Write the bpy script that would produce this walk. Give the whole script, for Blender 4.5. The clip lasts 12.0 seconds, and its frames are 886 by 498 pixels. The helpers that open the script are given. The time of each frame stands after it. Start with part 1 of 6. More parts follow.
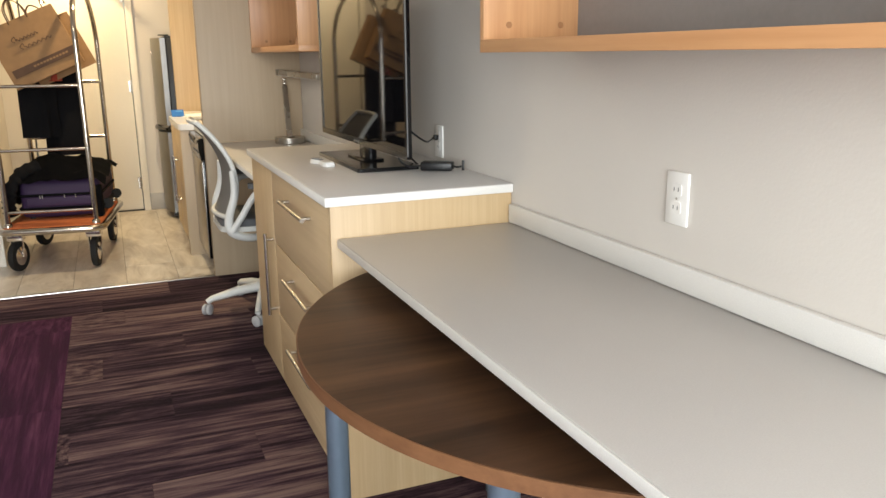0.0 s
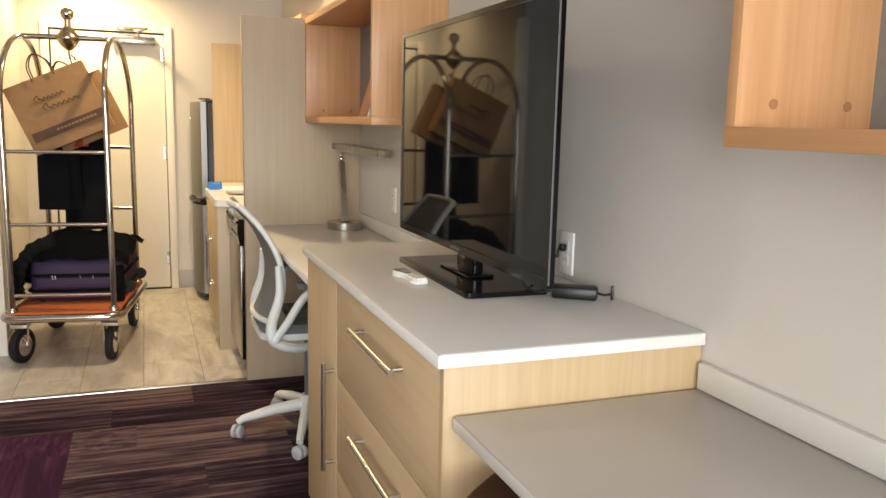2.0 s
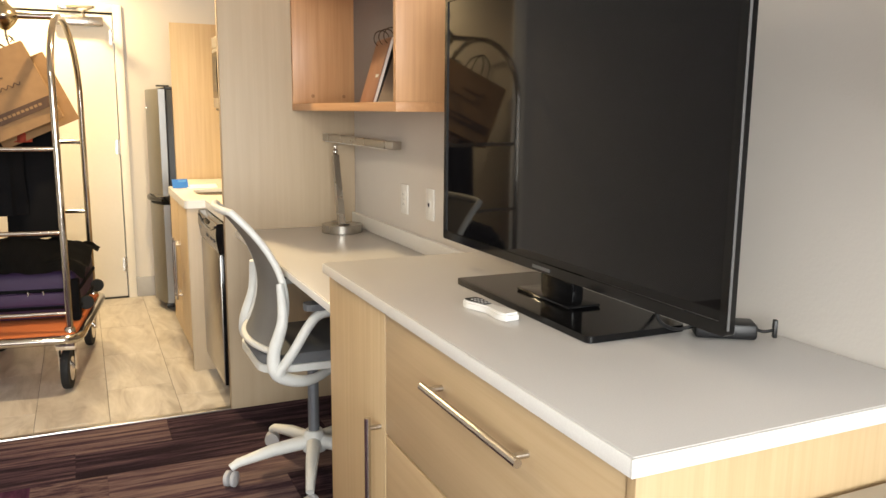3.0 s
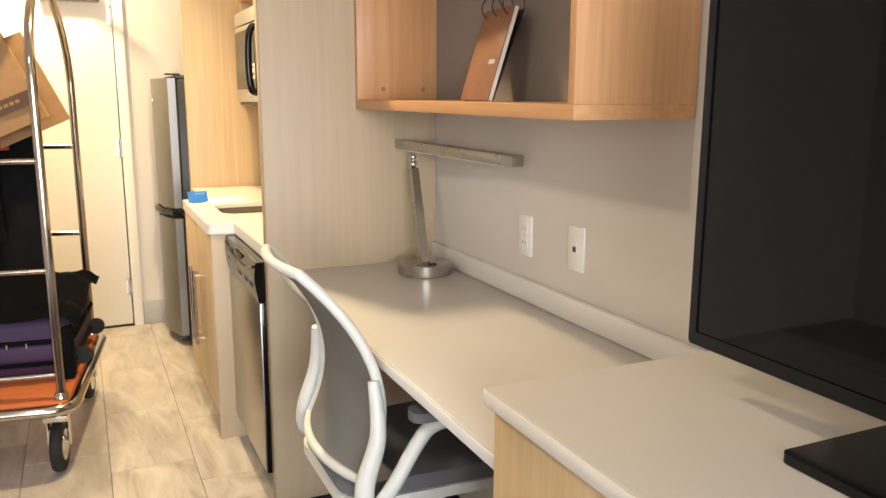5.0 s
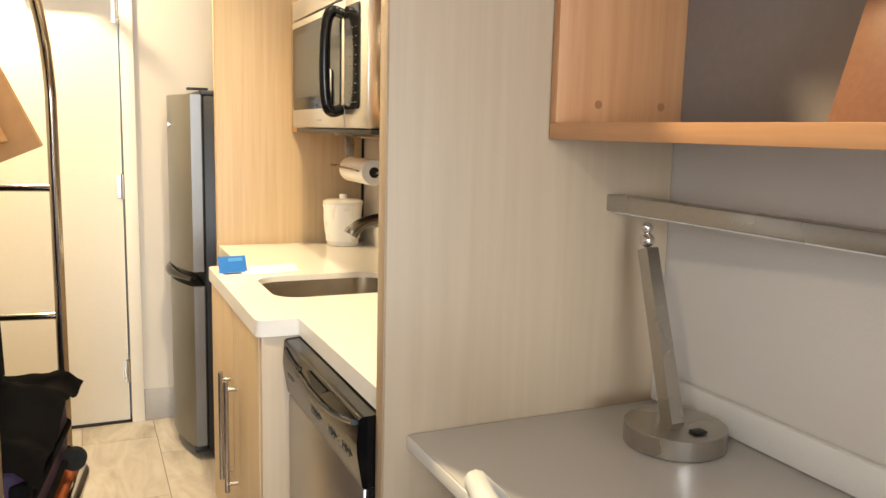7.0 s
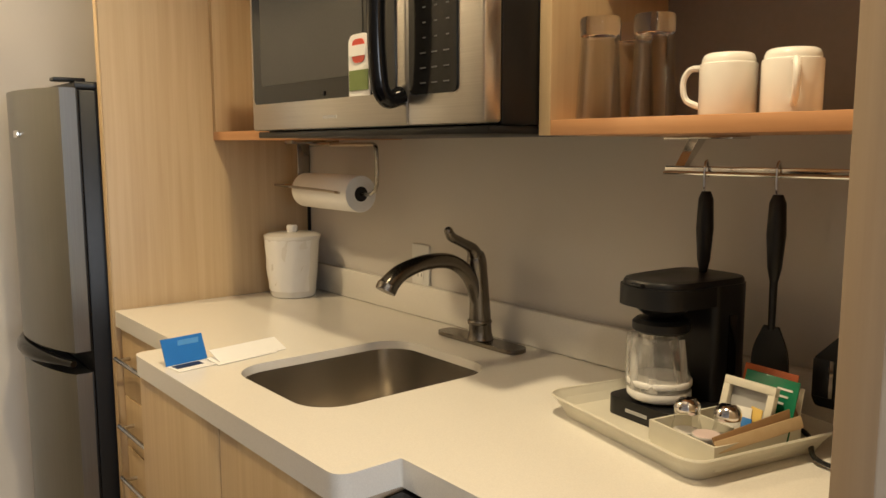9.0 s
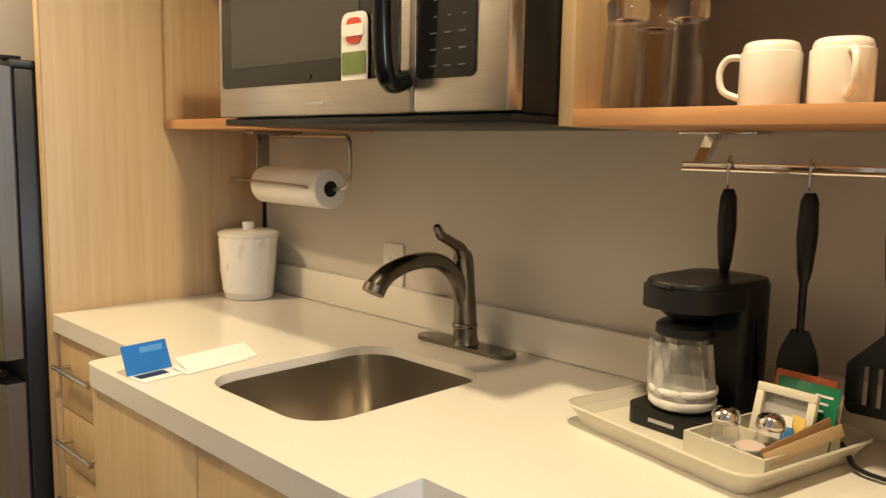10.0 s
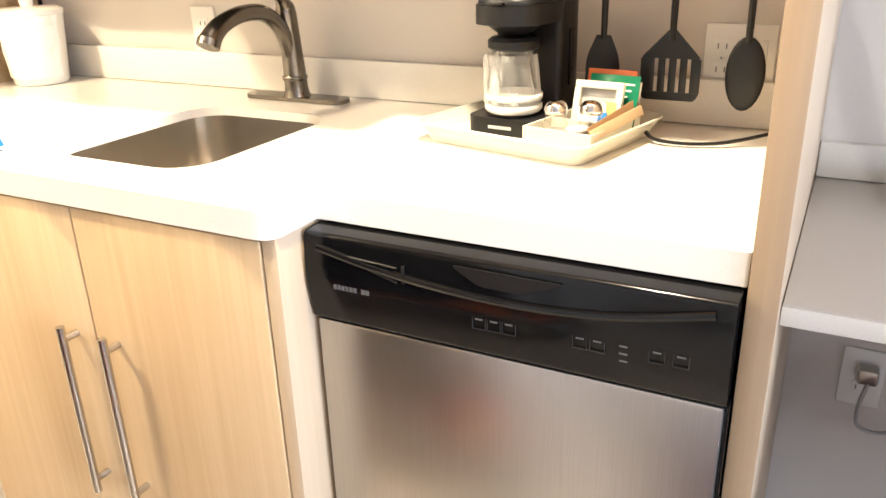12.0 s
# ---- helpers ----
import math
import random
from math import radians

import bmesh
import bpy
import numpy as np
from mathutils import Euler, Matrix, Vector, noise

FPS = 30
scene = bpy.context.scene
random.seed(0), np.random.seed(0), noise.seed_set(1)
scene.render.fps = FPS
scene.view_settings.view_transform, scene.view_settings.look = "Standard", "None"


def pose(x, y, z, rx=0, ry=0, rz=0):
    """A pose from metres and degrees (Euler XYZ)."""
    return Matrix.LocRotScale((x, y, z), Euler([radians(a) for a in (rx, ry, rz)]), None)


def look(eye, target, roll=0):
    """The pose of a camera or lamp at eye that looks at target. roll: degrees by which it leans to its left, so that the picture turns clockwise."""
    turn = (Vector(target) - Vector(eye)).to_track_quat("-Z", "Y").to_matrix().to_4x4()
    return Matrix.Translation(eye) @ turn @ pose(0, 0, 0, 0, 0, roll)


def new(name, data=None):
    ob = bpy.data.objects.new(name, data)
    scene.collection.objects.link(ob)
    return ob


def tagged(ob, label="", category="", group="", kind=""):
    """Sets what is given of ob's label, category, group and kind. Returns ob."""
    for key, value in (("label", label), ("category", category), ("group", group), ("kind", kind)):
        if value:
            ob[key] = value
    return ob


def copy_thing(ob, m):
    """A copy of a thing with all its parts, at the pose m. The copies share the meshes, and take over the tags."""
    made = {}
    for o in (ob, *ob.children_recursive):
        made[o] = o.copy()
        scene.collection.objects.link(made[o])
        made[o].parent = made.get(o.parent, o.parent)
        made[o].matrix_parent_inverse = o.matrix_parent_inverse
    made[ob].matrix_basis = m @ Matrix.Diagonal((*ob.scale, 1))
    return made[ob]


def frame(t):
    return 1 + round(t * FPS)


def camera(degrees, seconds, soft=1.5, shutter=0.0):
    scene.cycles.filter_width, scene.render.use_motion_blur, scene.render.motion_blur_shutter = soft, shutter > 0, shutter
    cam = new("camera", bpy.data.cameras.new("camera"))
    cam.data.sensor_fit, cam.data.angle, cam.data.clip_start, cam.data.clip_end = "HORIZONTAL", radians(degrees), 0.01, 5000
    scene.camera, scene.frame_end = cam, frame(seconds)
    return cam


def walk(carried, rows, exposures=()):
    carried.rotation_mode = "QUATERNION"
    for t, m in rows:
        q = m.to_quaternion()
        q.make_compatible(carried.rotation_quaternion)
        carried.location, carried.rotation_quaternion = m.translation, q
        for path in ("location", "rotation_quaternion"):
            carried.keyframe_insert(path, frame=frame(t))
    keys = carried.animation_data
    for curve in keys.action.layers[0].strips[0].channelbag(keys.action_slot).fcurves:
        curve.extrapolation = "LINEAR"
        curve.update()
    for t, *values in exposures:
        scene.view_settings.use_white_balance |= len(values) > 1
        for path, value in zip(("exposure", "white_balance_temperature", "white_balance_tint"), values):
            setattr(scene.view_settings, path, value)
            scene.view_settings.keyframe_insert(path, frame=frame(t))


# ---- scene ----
cam = camera(58.4, 12.0)
PATH = [
    (0, (-1.128, 2.772, 1.352), (-0.385, 4.566, 0.873), -0.6),
    (0.5, (-1.123, 2.929, 1.355), (-0.388, 4.738, 0.919), -0.3),
    (1, (-1.146, 3.182, 1.388), (-0.292, 4.96, 1.053), 0.4),
    (1.5, (-1.129, 3.395, 1.374), (-0.284, 5.184, 1.084), 1.0),
    (2, (-1.083, 3.613, 1.378), (-0.387, 5.462, 1.066), 1.3),
    (2.5, (-1.12, 3.864, 1.365), (-0.398, 5.698, 1.029), 0.5),
    (2.7, (-1.162, 4.007, 1.367), (-0.351, 5.804, 1.029), 0.4),
    (4.5, (-1.192, 4.92, 1.385), (-0.368, 6.707, 1.029), 0.7),
    (5, (-1.145, 5.214, 1.414), (-0.33, 7.0, 1.033), 0.2),
    (5.5, (-1.099, 5.506, 1.383), (-0.295, 7.303, 1.031), 1.3),
    (6, (-1.114, 5.834, 1.38), (-0.267, 7.616, 1.051), 0.2),
    (6.5, (-1.063, 6.176, 1.391), (-0.236, 7.971, 1.083), 0.9),
    (7, (-1.079, 6.517, 1.376), (-0.26, 8.318, 1.084), 1.4),
    (7.2, (-1.108, 6.653, 1.385), (-0.271, 8.445, 1.087), 0.9),
    (9, (-1.235, 7.544, 1.346), (0.016, 9.082, 1.088), -0.1),
    (9.5, (-1.243, 7.654, 1.358), (0.1, 9.121, 1.151), 2.0),
    (10, (-1.276, 7.718, 1.326), (0.133, 9.115, 1.074), 1.1),
    (10.5, (-1.391, 7.749, 1.288), (0.196, 8.873, 0.821), -2.4),
    (11, (-1.462, 7.743, 1.271), (0.188, 8.714, 0.69), -2.3),
    (11.5, (-1.482, 7.753, 1.263), (0.169, 8.656, 0.587), -1.8),
    (12, (-1.478, 7.747, 1.254), (0.162, 8.61, 0.5), -1.7),
]
EXPOSURE = [(0, -0.3, 6550, 6), (0.5, -0.2, 6500, 6), (1, -0.5, 6500, 6), (1.5, -0.5, 6600, 7), (2, -0.25, 6750, 7), (2.5, 0.05, 6850, 7), (4.5, 0.26, 6700, 7), (5, 0.24, 6650, 8), (5.5, 0.06, 6750, 9), (6, -0.08, 6700, 8), (6.5, -0.02, 6450, 7), (7, 0.16, 6250, 7), (8.8, -0.84, 6150, 8), (9, -0.82, 6150, 8), (9.5, -0.4, 6250, 8), (10, -0.46, 6250, 8), (10.5, -0.72, 6150, 8), (11, -0.25, 5950, 10), (11.5, 0.8, 5620, 10), (12, 1.2, 5450, 10)]
walk(cam, [(t, look(e, g, r)) for t, e, g, r in PATH], EXPOSURE)

# ---- world and lights ----
world = bpy.data.worlds.new("world")
scene.world = world
world.use_nodes = True
wn = world.node_tree
sky = wn.nodes.new("ShaderNodeTexSky")
sky.sky_type, sky.sun_disc = "NISHITA", False
sky.sun_elevation, sky.sun_rotation = radians(35), radians(200)
wn.nodes["Background"].inputs[1].default_value = 0.12
wn.links.new(sky.outputs[0], wn.nodes["Background"].inputs[0])


def lamp(name, kind, energy, color, m, **settings):
    data = bpy.data.lights.new(name, kind)
    data.energy, data.color = energy, color
    for key, value in settings.items():
        if key == "size":
            data.size = value
        if key == "size_y":
            data.shape, data.size_y = "RECTANGLE", value
        if key == "radius":
            data.shadow_soft_size = value
        if key == "spot":
            data.spot_size, data.spot_blend = radians(value), 0.6
    ob = new(name, data)
    ob.matrix_world = m
    return ob


WARM = (1.0, 0.765, 0.455)
lamp("window_daylight", "AREA", 340, (0.92, 0.95, 1.0), look((-1.9, 0.42, 1.55), (-1.9, 5.0, 1.2)), size=3.2, size_y=1.7)
lamp("kitchen_downlight_lamp", "SPOT", 150, WARM, look((-0.74, 8.20, 2.52), (-0.74, 8.20, 0)), radius=0.045, spot=150)
lamp("entry_downlight_lamp", "SPOT", 145, (1.0, 0.745, 0.42), look((-1.4, 9.85, 2.52), (-1.4, 9.85, 0)), radius=0.07, spot=160)
# added fill without a known fixture, brightens the desk wall
lamp("room_downlight_lamp", "SPOT", 70, (1.0, 0.85, 0.66), look((-1.9, 6.5, 2.52), (-1.9, 6.5, 0)), radius=0.12, spot=160)

# ---- materials ----


def material(name, build):
    m = bpy.data.materials.new(name)
    m.use_nodes = True
    build(m.node_tree, m.node_tree.nodes["Principled BSDF"])
    return m


def node(tree, kind, links=(), **values):
    n = tree.nodes.new("ShaderNode" + kind)
    for key, value in values.items():
        n.inputs[key].default_value = value
    for source, key in links:
        tree.links.new(source, n.inputs[key])
    return n


def coords(tree, scale=(1, 1, 1)):
    c = node(tree, "TexCoord")
    return node(tree, "Mapping", [(c.outputs["Object"], "Vector")], Scale=scale).outputs[0]


def ramp(tree, source, stops):
    r = node(tree, "ValToRGB", [(source, "Fac")])
    e = r.color_ramp.elements
    while len(e) < len(stops):
        e.new(0.5)
    for k, (p, c) in zip(e, stops):
        k.position, k.color = p, (*c, 1)
    return r.outputs[0]


def bump(tree, bsdf, source, strength, distance=0.002):
    b = node(tree, "Bump", [(source, "Height")], Strength=strength, Distance=distance)
    tree.links.new(b.outputs[0], bsdf.inputs["Normal"])


def shade(c, k):
    return tuple(min(1, v * k) for v in c)


def plain(name, color, rough=0.5, metal=0.0, grain=40, var=0.08, relief=0.05, coat=0.0, spec=0.5):
    """Paint, plastic, cloth or metal with a slow and a fine variation."""
    def build(t, b):
        v = coords(t)
        slow = node(t, "TexNoise", [(v, "Vector")], Scale=3.0, Detail=3.0)
        fine = node(t, "TexNoise", [(v, "Vector")], Scale=grain, Detail=4.0)
        mix = node(t, "Math", [(slow.outputs[0], 0), (fine.outputs[0], 1)])
        half = node(t, "Math", [(mix.outputs[0], 0)])
        half.operation = "MULTIPLY"
        half.inputs[1].default_value = 0.5
        t.links.new(ramp(t, half.outputs[0], [(0.3, shade(color, 1 - var)), (0.7, shade(color, 1 + var))]), b.inputs["Base Color"])
        b.inputs["Roughness"].default_value, b.inputs["Metallic"].default_value = rough, metal
        b.inputs["Coat Weight"].default_value = coat
        b.inputs["Specular IOR Level"].default_value = spec
        bump(t, b, fine.outputs[0], relief, 0.001)
    return material(name, build)


def wood(name, dark, light, along, rough=0.45, fine=1.0, wide=0.35, spec=0.5):
    """Grained laminate; along is the axis of the grain."""
    def build(t, b):
        stretch = [60 * fine] * 3
        stretch["xyz".index(along)] = 1.6
        v = coords(t, stretch)
        slow = [7.0] * 3
        slow["xyz".index(along)] = 0.5
        w = coords(t, slow)
        info = node(t, "ObjectInfo")
        rnd = node(t, "Math", [(info.outputs["Random"], 0)])
        rnd.operation, rnd.inputs[1].default_value = "MULTIPLY", 30.0
        va = node(t, "VectorMath", [(v, 0), (rnd.outputs[0], 1)])
        g = node(t, "TexNoise", [(va.outputs[0], "Vector")], Scale=1.0, Detail=5.0, Roughness=0.65)
        s = node(t, "TexNoise", [(w, "Vector")], Scale=1.0, Detail=3.0)
        m = node(t, "Mix", [(g.outputs[0], "A"), (s.outputs[0], "B")], Factor=wide)
        c = ramp(t, m.outputs[0], [(0.32, dark), (0.68, light)])
        t.links.new(c, b.inputs["Base Color"])
        b.inputs["Roughness"].default_value = rough
        b.inputs["Specular IOR Level"].default_value = spec
        bump(t, b, g.outputs[0], 0.12, 0.0006)
    return material(name, build)


def steel(name, color, along, rough=0.3):
    """Brushed stainless steel."""
    def build(t, b):
        stretch = [700.0] * 3
        stretch["xyz".index(along)] = 6.0
        g = node(t, "TexNoise", [(coords(t, stretch), "Vector")], Scale=1.0, Detail=2.0)
        s = node(t, "TexNoise", [(coords(t), "Vector")], Scale=5.0, Detail=3.0)
        t.links.new(ramp(t, g.outputs[0], [(0.3, shade(color, 0.9)), (0.7, color)]), b.inputs["Base Color"])
        r = node(t, "MapRange", [(s.outputs[0], "Value")])
        r.inputs[3].default_value, r.inputs[4].default_value = rough * 0.8, rough * 1.25
        t.links.new(r.outputs[0], b.inputs["Roughness"])
        b.inputs["Metallic"].default_value = 1.0
        bump(t, b, g.outputs[0], 0.06, 0.0004)
    return material(name, build)


def wall_paint(name, color):
    def build(t, b):
        v = coords(t)
        peel = node(t, "TexNoise", [(v, "Vector")], Scale=130.0, Detail=3.0)
        slow = node(t, "TexNoise", [(v, "Vector")], Scale=1.3, Detail=4.0)
        t.links.new(ramp(t, slow.outputs[0], [(0.3, shade(color, 0.96)), (0.7, shade(color, 1.03))]), b.inputs["Base Color"])
        b.inputs["Roughness"].default_value = 0.75
        bump(t, b, peel.outputs[0], 0.35, 0.0012)
    return material(name, build)


def stone_top(name, color, rough):
    def build(t, b):
        v = coords(t)
        speck = node(t, "TexNoise", [(v, "Vector")], Scale=420.0, Detail=2.0)
        slow = node(t, "TexNoise", [(v, "Vector")], Scale=2.2, Detail=4.0)
        m = node(t, "Mix", [(speck.outputs[0], "A"), (slow.outputs[0], "B")], Factor=0.4)
        t.links.new(ramp(t, m.outputs[0], [(0.3, shade(color, 0.93)), (0.7, shade(color, 1.04))]), b.inputs["Base Color"])
        b.inputs["Roughness"].default_value = rough
    return material(name, build)


def carpet_mat(name, colors, along):
    """Plank carpet: broken streaks along the plank, each plank its own shade."""
    def build(t, b):
        info = node(t, "ObjectInfo")
        rnd = node(t, "Math", [(info.outputs["Random"], 0)])
        rnd.operation, rnd.inputs[1].default_value = "MULTIPLY", 57.0
        streak = [30.0] * 3
        streak["xyz".index(along)] = 1.7
        va = node(t, "VectorMath", [(coords(t, streak), 0), (rnd.outputs[0], 1)])
        g = node(t, "TexNoise", [(va.outputs[0], "Vector")], Scale=1.0, Detail=6.0, Roughness=0.7)
        pile = node(t, "TexNoise", [(coords(t), "Vector")], Scale=450.0, Detail=2.0)
        shift = node(t, "MapRange", [(info.outputs["Random"], "Value")])
        shift.inputs[3].default_value, shift.inputs[4].default_value = -0.09, 0.09
        add = node(t, "Math", [(g.outputs[0], 0), (shift.outputs[0], 1)])
        pm = node(t, "MapRange", [(pile.outputs[0], "Value")])
        pm.inputs[3].default_value, pm.inputs[4].default_value = -0.06, 0.06
        add2 = node(t, "Math", [(add.outputs[0], 0), (pm.outputs[0], 1)])
        c = ramp(t, add2.outputs[0], list(zip((0.37, 0.46, 0.54, 0.66), colors)))
        t.links.new(c, b.inputs["Base Color"])
        b.inputs["Roughness"].default_value = 0.95
        b.inputs["Specular IOR Level"].default_value = 0.15
        bump(t, b, pile.outputs[0], 0.8, 0.003)
    return material(name, build)


def tile_mat(name):
    def build(t, b):
        info = node(t, "ObjectInfo")
        rnd = node(t, "Math", [(info.outputs["Random"], 0)])
        rnd.operation, rnd.inputs[1].default_value = "MULTIPLY", 41.0
        va = node(t, "VectorMath", [(coords(t, (9.0, 2.2, 1.0)), 0), (rnd.outputs[0], 1)])
        g = node(t, "TexNoise", [(va.outputs[0], "Vector")], Scale=1.0, Detail=5.0, Roughness=0.6, Distortion=1.2)
        t.links.new(ramp(t, g.outputs[0], [(0.3, (0.33, 0.29, 0.25)), (0.5, (0.47, 0.43, 0.38)), (0.7, (0.58, 0.54, 0.49))]), b.inputs["Base Color"])
        b.inputs["Roughness"].default_value = 0.32
        bump(t, b, g.outputs[0], 0.1, 0.001)
    return material(name, build)


def glass_mat(name, color=(1, 1, 1), rough=0.02):
    def build(t, b):
        b.inputs["Base Color"].default_value = (*color, 1)
        b.inputs["Roughness"].default_value = rough
        b.inputs["Transmission Weight"].default_value = 1.0
        b.inputs["IOR"].default_value = 1.45
    return material(name, build)


def thin_glass(name, tint, gloss):
    """A thin clear wall of glass or film: light passes straight on, with a sheen."""
    def build(t, b):
        out = t.nodes["Material Output"]
        clear = node(t, "BsdfTransparent")
        clear.inputs[0].default_value = (*tint, 1)
        sheen = node(t, "BsdfGlossy", Roughness=gloss)
        fres = node(t, "LayerWeight", Blend=0.17)
        mix = node(t, "MixShader", [(fres.outputs["Facing"], 0), (clear.outputs[0], 1), (sheen.outputs[0], 2)])
        t.links.new(mix.outputs[0], out.inputs[0])
    return material(name, build)


PAINT = wall_paint("wall_paint", (0.60, 0.565, 0.52))
CEILING = plain("ceiling_paint", (0.80, 0.79, 0.76), 0.85, grain=150, var=0.02, relief=0.3)
DOOR_PAINT = plain("door_paint", (0.78, 0.74, 0.66), 0.45, grain=60, var=0.02, relief=0.06)
BASE_GREY = plain("grey_base", (0.36, 0.35, 0.34), 0.5, var=0.05)
PALE_OAK_Z = wood("pale_oak_upright", (0.465, 0.325, 0.175), (0.575, 0.43, 0.25), "z")
# oak for the divider's front edge, darkened because that edge lies in shadow
SHADED_EDGE = wood("shaded_oak_edge", (0.32, 0.225, 0.135), (0.40, 0.295, 0.185), "z")
PALE_OAK_Y = wood("pale_oak_level", (0.48, 0.345, 0.195), (0.57, 0.43, 0.26), "y")
ASH_Z = wood("greyed_ash", (0.39, 0.305, 0.205), (0.46, 0.365, 0.255), "z", 0.5, 0.8, 0.55)
MAPLE_Y = wood("maple_level", (0.46, 0.225, 0.095), (0.59, 0.32, 0.15), "y", 0.4, 0.9)
MAPLE_Z = wood("maple_upright", (0.46, 0.23, 0.10), (0.62, 0.35, 0.17), "z", 0.4, 0.9)
WALNUT = wood("walnut", (0.016, 0.007, 0.0035), (0.115, 0.055, 0.026), "x", 0.45, 0.45, 0.5, 0.28)
WALNUT_EDGE = wood("walnut_edge", (0.13, 0.058, 0.026), (0.20, 0.095, 0.043), "y", 0.4)
GREY_TOP = stone_top("grey_laminate", (0.53, 0.512, 0.49), 0.32)
WHITE_EDGE = stone_top("white_edge_band", (0.74, 0.73, 0.70), 0.4)
QUARTZ = stone_top("white_quartz", (0.78, 0.75, 0.69), 0.22)
STEEL_Y = steel("brushed_steel_level", (0.62, 0.60, 0.57), "y", 0.3)
STEEL_Z = steel("brushed_steel_upright", (0.52, 0.495, 0.455), "z", 0.33)
FRIDGE_STEEL = steel("fridge_steel", (0.24, 0.24, 0.235), "z", 0.36)
SINK_STEEL = steel("sink_steel", (0.66, 0.62, 0.56), "z", 0.24)
# grey laminate, set darker to include the shade inside the shelves
SHELF_BACK = plain("shade_darkened_laminate", (0.215, 0.20, 0.19), 0.5, grain=80, var=0.06)
NICKEL = steel("brushed_nickel", (0.46, 0.435, 0.39), "z", 0.27)
NICKEL_Y = steel("brushed_nickel_level", (0.46, 0.435, 0.39), "y", 0.27)
SATIN = plain("satin_steel", (0.52, 0.49, 0.45), 0.26, 1.0, grain=300, var=0.06)
BRONZE = plain("dark_bronze", (0.20, 0.18, 0.155), 0.27, 1.0, var=0.1)
CHROME = plain("chrome", (0.72, 0.70, 0.68), 0.1, 1.0, var=0.04, relief=0.01)
# chrome toned down and browned for the dark surroundings the cart reflects
CART_CHROME = plain("dark_reflection_chrome", (0.52, 0.48, 0.43), 0.13, 1.0, var=0.1, relief=0.01)
BRASS = plain("worn_brass", (0.50, 0.43, 0.31), 0.22, 1.0, var=0.1, relief=0.01)
BLUE_STEEL = plain("blue_grey_metal", (0.21, 0.28, 0.36), 0.35, 0.7, var=0.05)
BLACK = plain("black_plastic", (0.008, 0.008, 0.009), 0.38, var=0.2, spec=0.35)
GLOSS_BLACK = plain("glossy_black_plastic", (0.004, 0.004, 0.0045), 0.13, var=0.1, relief=0.0, spec=0.28)
SCREEN = plain("tv_screen_glass", (0.004, 0.004, 0.005), 0.035, var=0.1, relief=0.0, spec=0.23)
DARK_GLASS = plain("dark_oven_glass", (0.010, 0.0095, 0.009), 0.1, var=0.1, relief=0.0, spec=0.22)
MESH_GREY = plain("grey_oven_screen", (0.034, 0.034, 0.033), 0.25, grain=300, var=0.1, spec=0.3)
RUBBER = plain("black_rubber", (0.012, 0.012, 0.012), 0.7, var=0.25, spec=0.3)
WHITE_PLASTIC = plain("white_plastic", (0.76, 0.75, 0.72), 0.38, var=0.03)
CERAMIC = plain("white_ceramic", (0.78, 0.76, 0.71), 0.15, var=0.02, relief=0.0)
CREAM_TRAY = plain("cream_tray", (0.66, 0.63, 0.53), 0.35, var=0.04)
CHAIR_WHITE = plain("white_chair_frame", (0.64, 0.65, 0.63), 0.42, var=0.05)
CHAIR_MESH = plain("grey_chair_mesh", (0.30, 0.295, 0.285), 0.75, grain=500, var=0.25, relief=0.4)
CHAIR_PAD = plain("grey_seat_cloth", (0.12, 0.125, 0.135), 0.85, grain=400, var=0.2, relief=0.4)
KRAFT = plain("kraft_paper", (0.25, 0.14, 0.06), 0.8, grain=25, var=0.12, relief=0.3)
KRAFT_PRINT = plain("brown_print", (0.075, 0.038, 0.02), 0.8, grain=25, var=0.2)
CLOTH_BLACK = plain("black_cloth", (0.0045, 0.0045, 0.0055), 0.95, grain=200, var=0.35, relief=0.6, spec=0.15)
CLOTH_RED = plain("red_cloth", (0.30, 0.04, 0.02), 0.9, grain=200, var=0.2, relief=0.4)
PURPLE_CASE = plain("purple_nylon", (0.032, 0.013, 0.052), 0.65, grain=350, var=0.2, relief=0.4)
CART_DECK = plain("rust_carpet", (0.42, 0.11, 0.03), 0.9, grain=300, var=0.25, relief=0.6)
PAPER = plain("white_paper", (0.82, 0.81, 0.78), 0.7, var=0.02)
BLUE_CARD = plain("blue_card", (0.02, 0.17, 0.52), 0.45, var=0.05)
RED_INK = plain("red_ink", (0.55, 0.05, 0.02), 0.5)
GREEN_INK = plain("green_print", (0.16, 0.22, 0.05), 0.5, grain=12, var=0.5)
GREEN_FOIL = plain("green_foil_packet", (0.01, 0.16, 0.075), 0.25, var=0.25, relief=0.5)
ORANGE_PACKET = plain("orange_packet", (0.55, 0.13, 0.03), 0.5)
# dark glossy binder cover, with the brown it reflects put into the colour
COVER_REFLECTION = plain("brown_reflection_cover", (0.24, 0.115, 0.062), 0.3, grain=90, var=0.15, relief=0.2)
DIM_PRINT = plain("dim_print", (0.10, 0.10, 0.10), 0.5)
CAP = plain("brown_screw_cap", (0.34, 0.165, 0.07), 0.5)
DARK_PORT = plain("dark_blue_port", (0.02, 0.022, 0.05), 0.4)
GREY_PRINT = plain("grey_print", (0.42, 0.42, 0.42), 0.5)
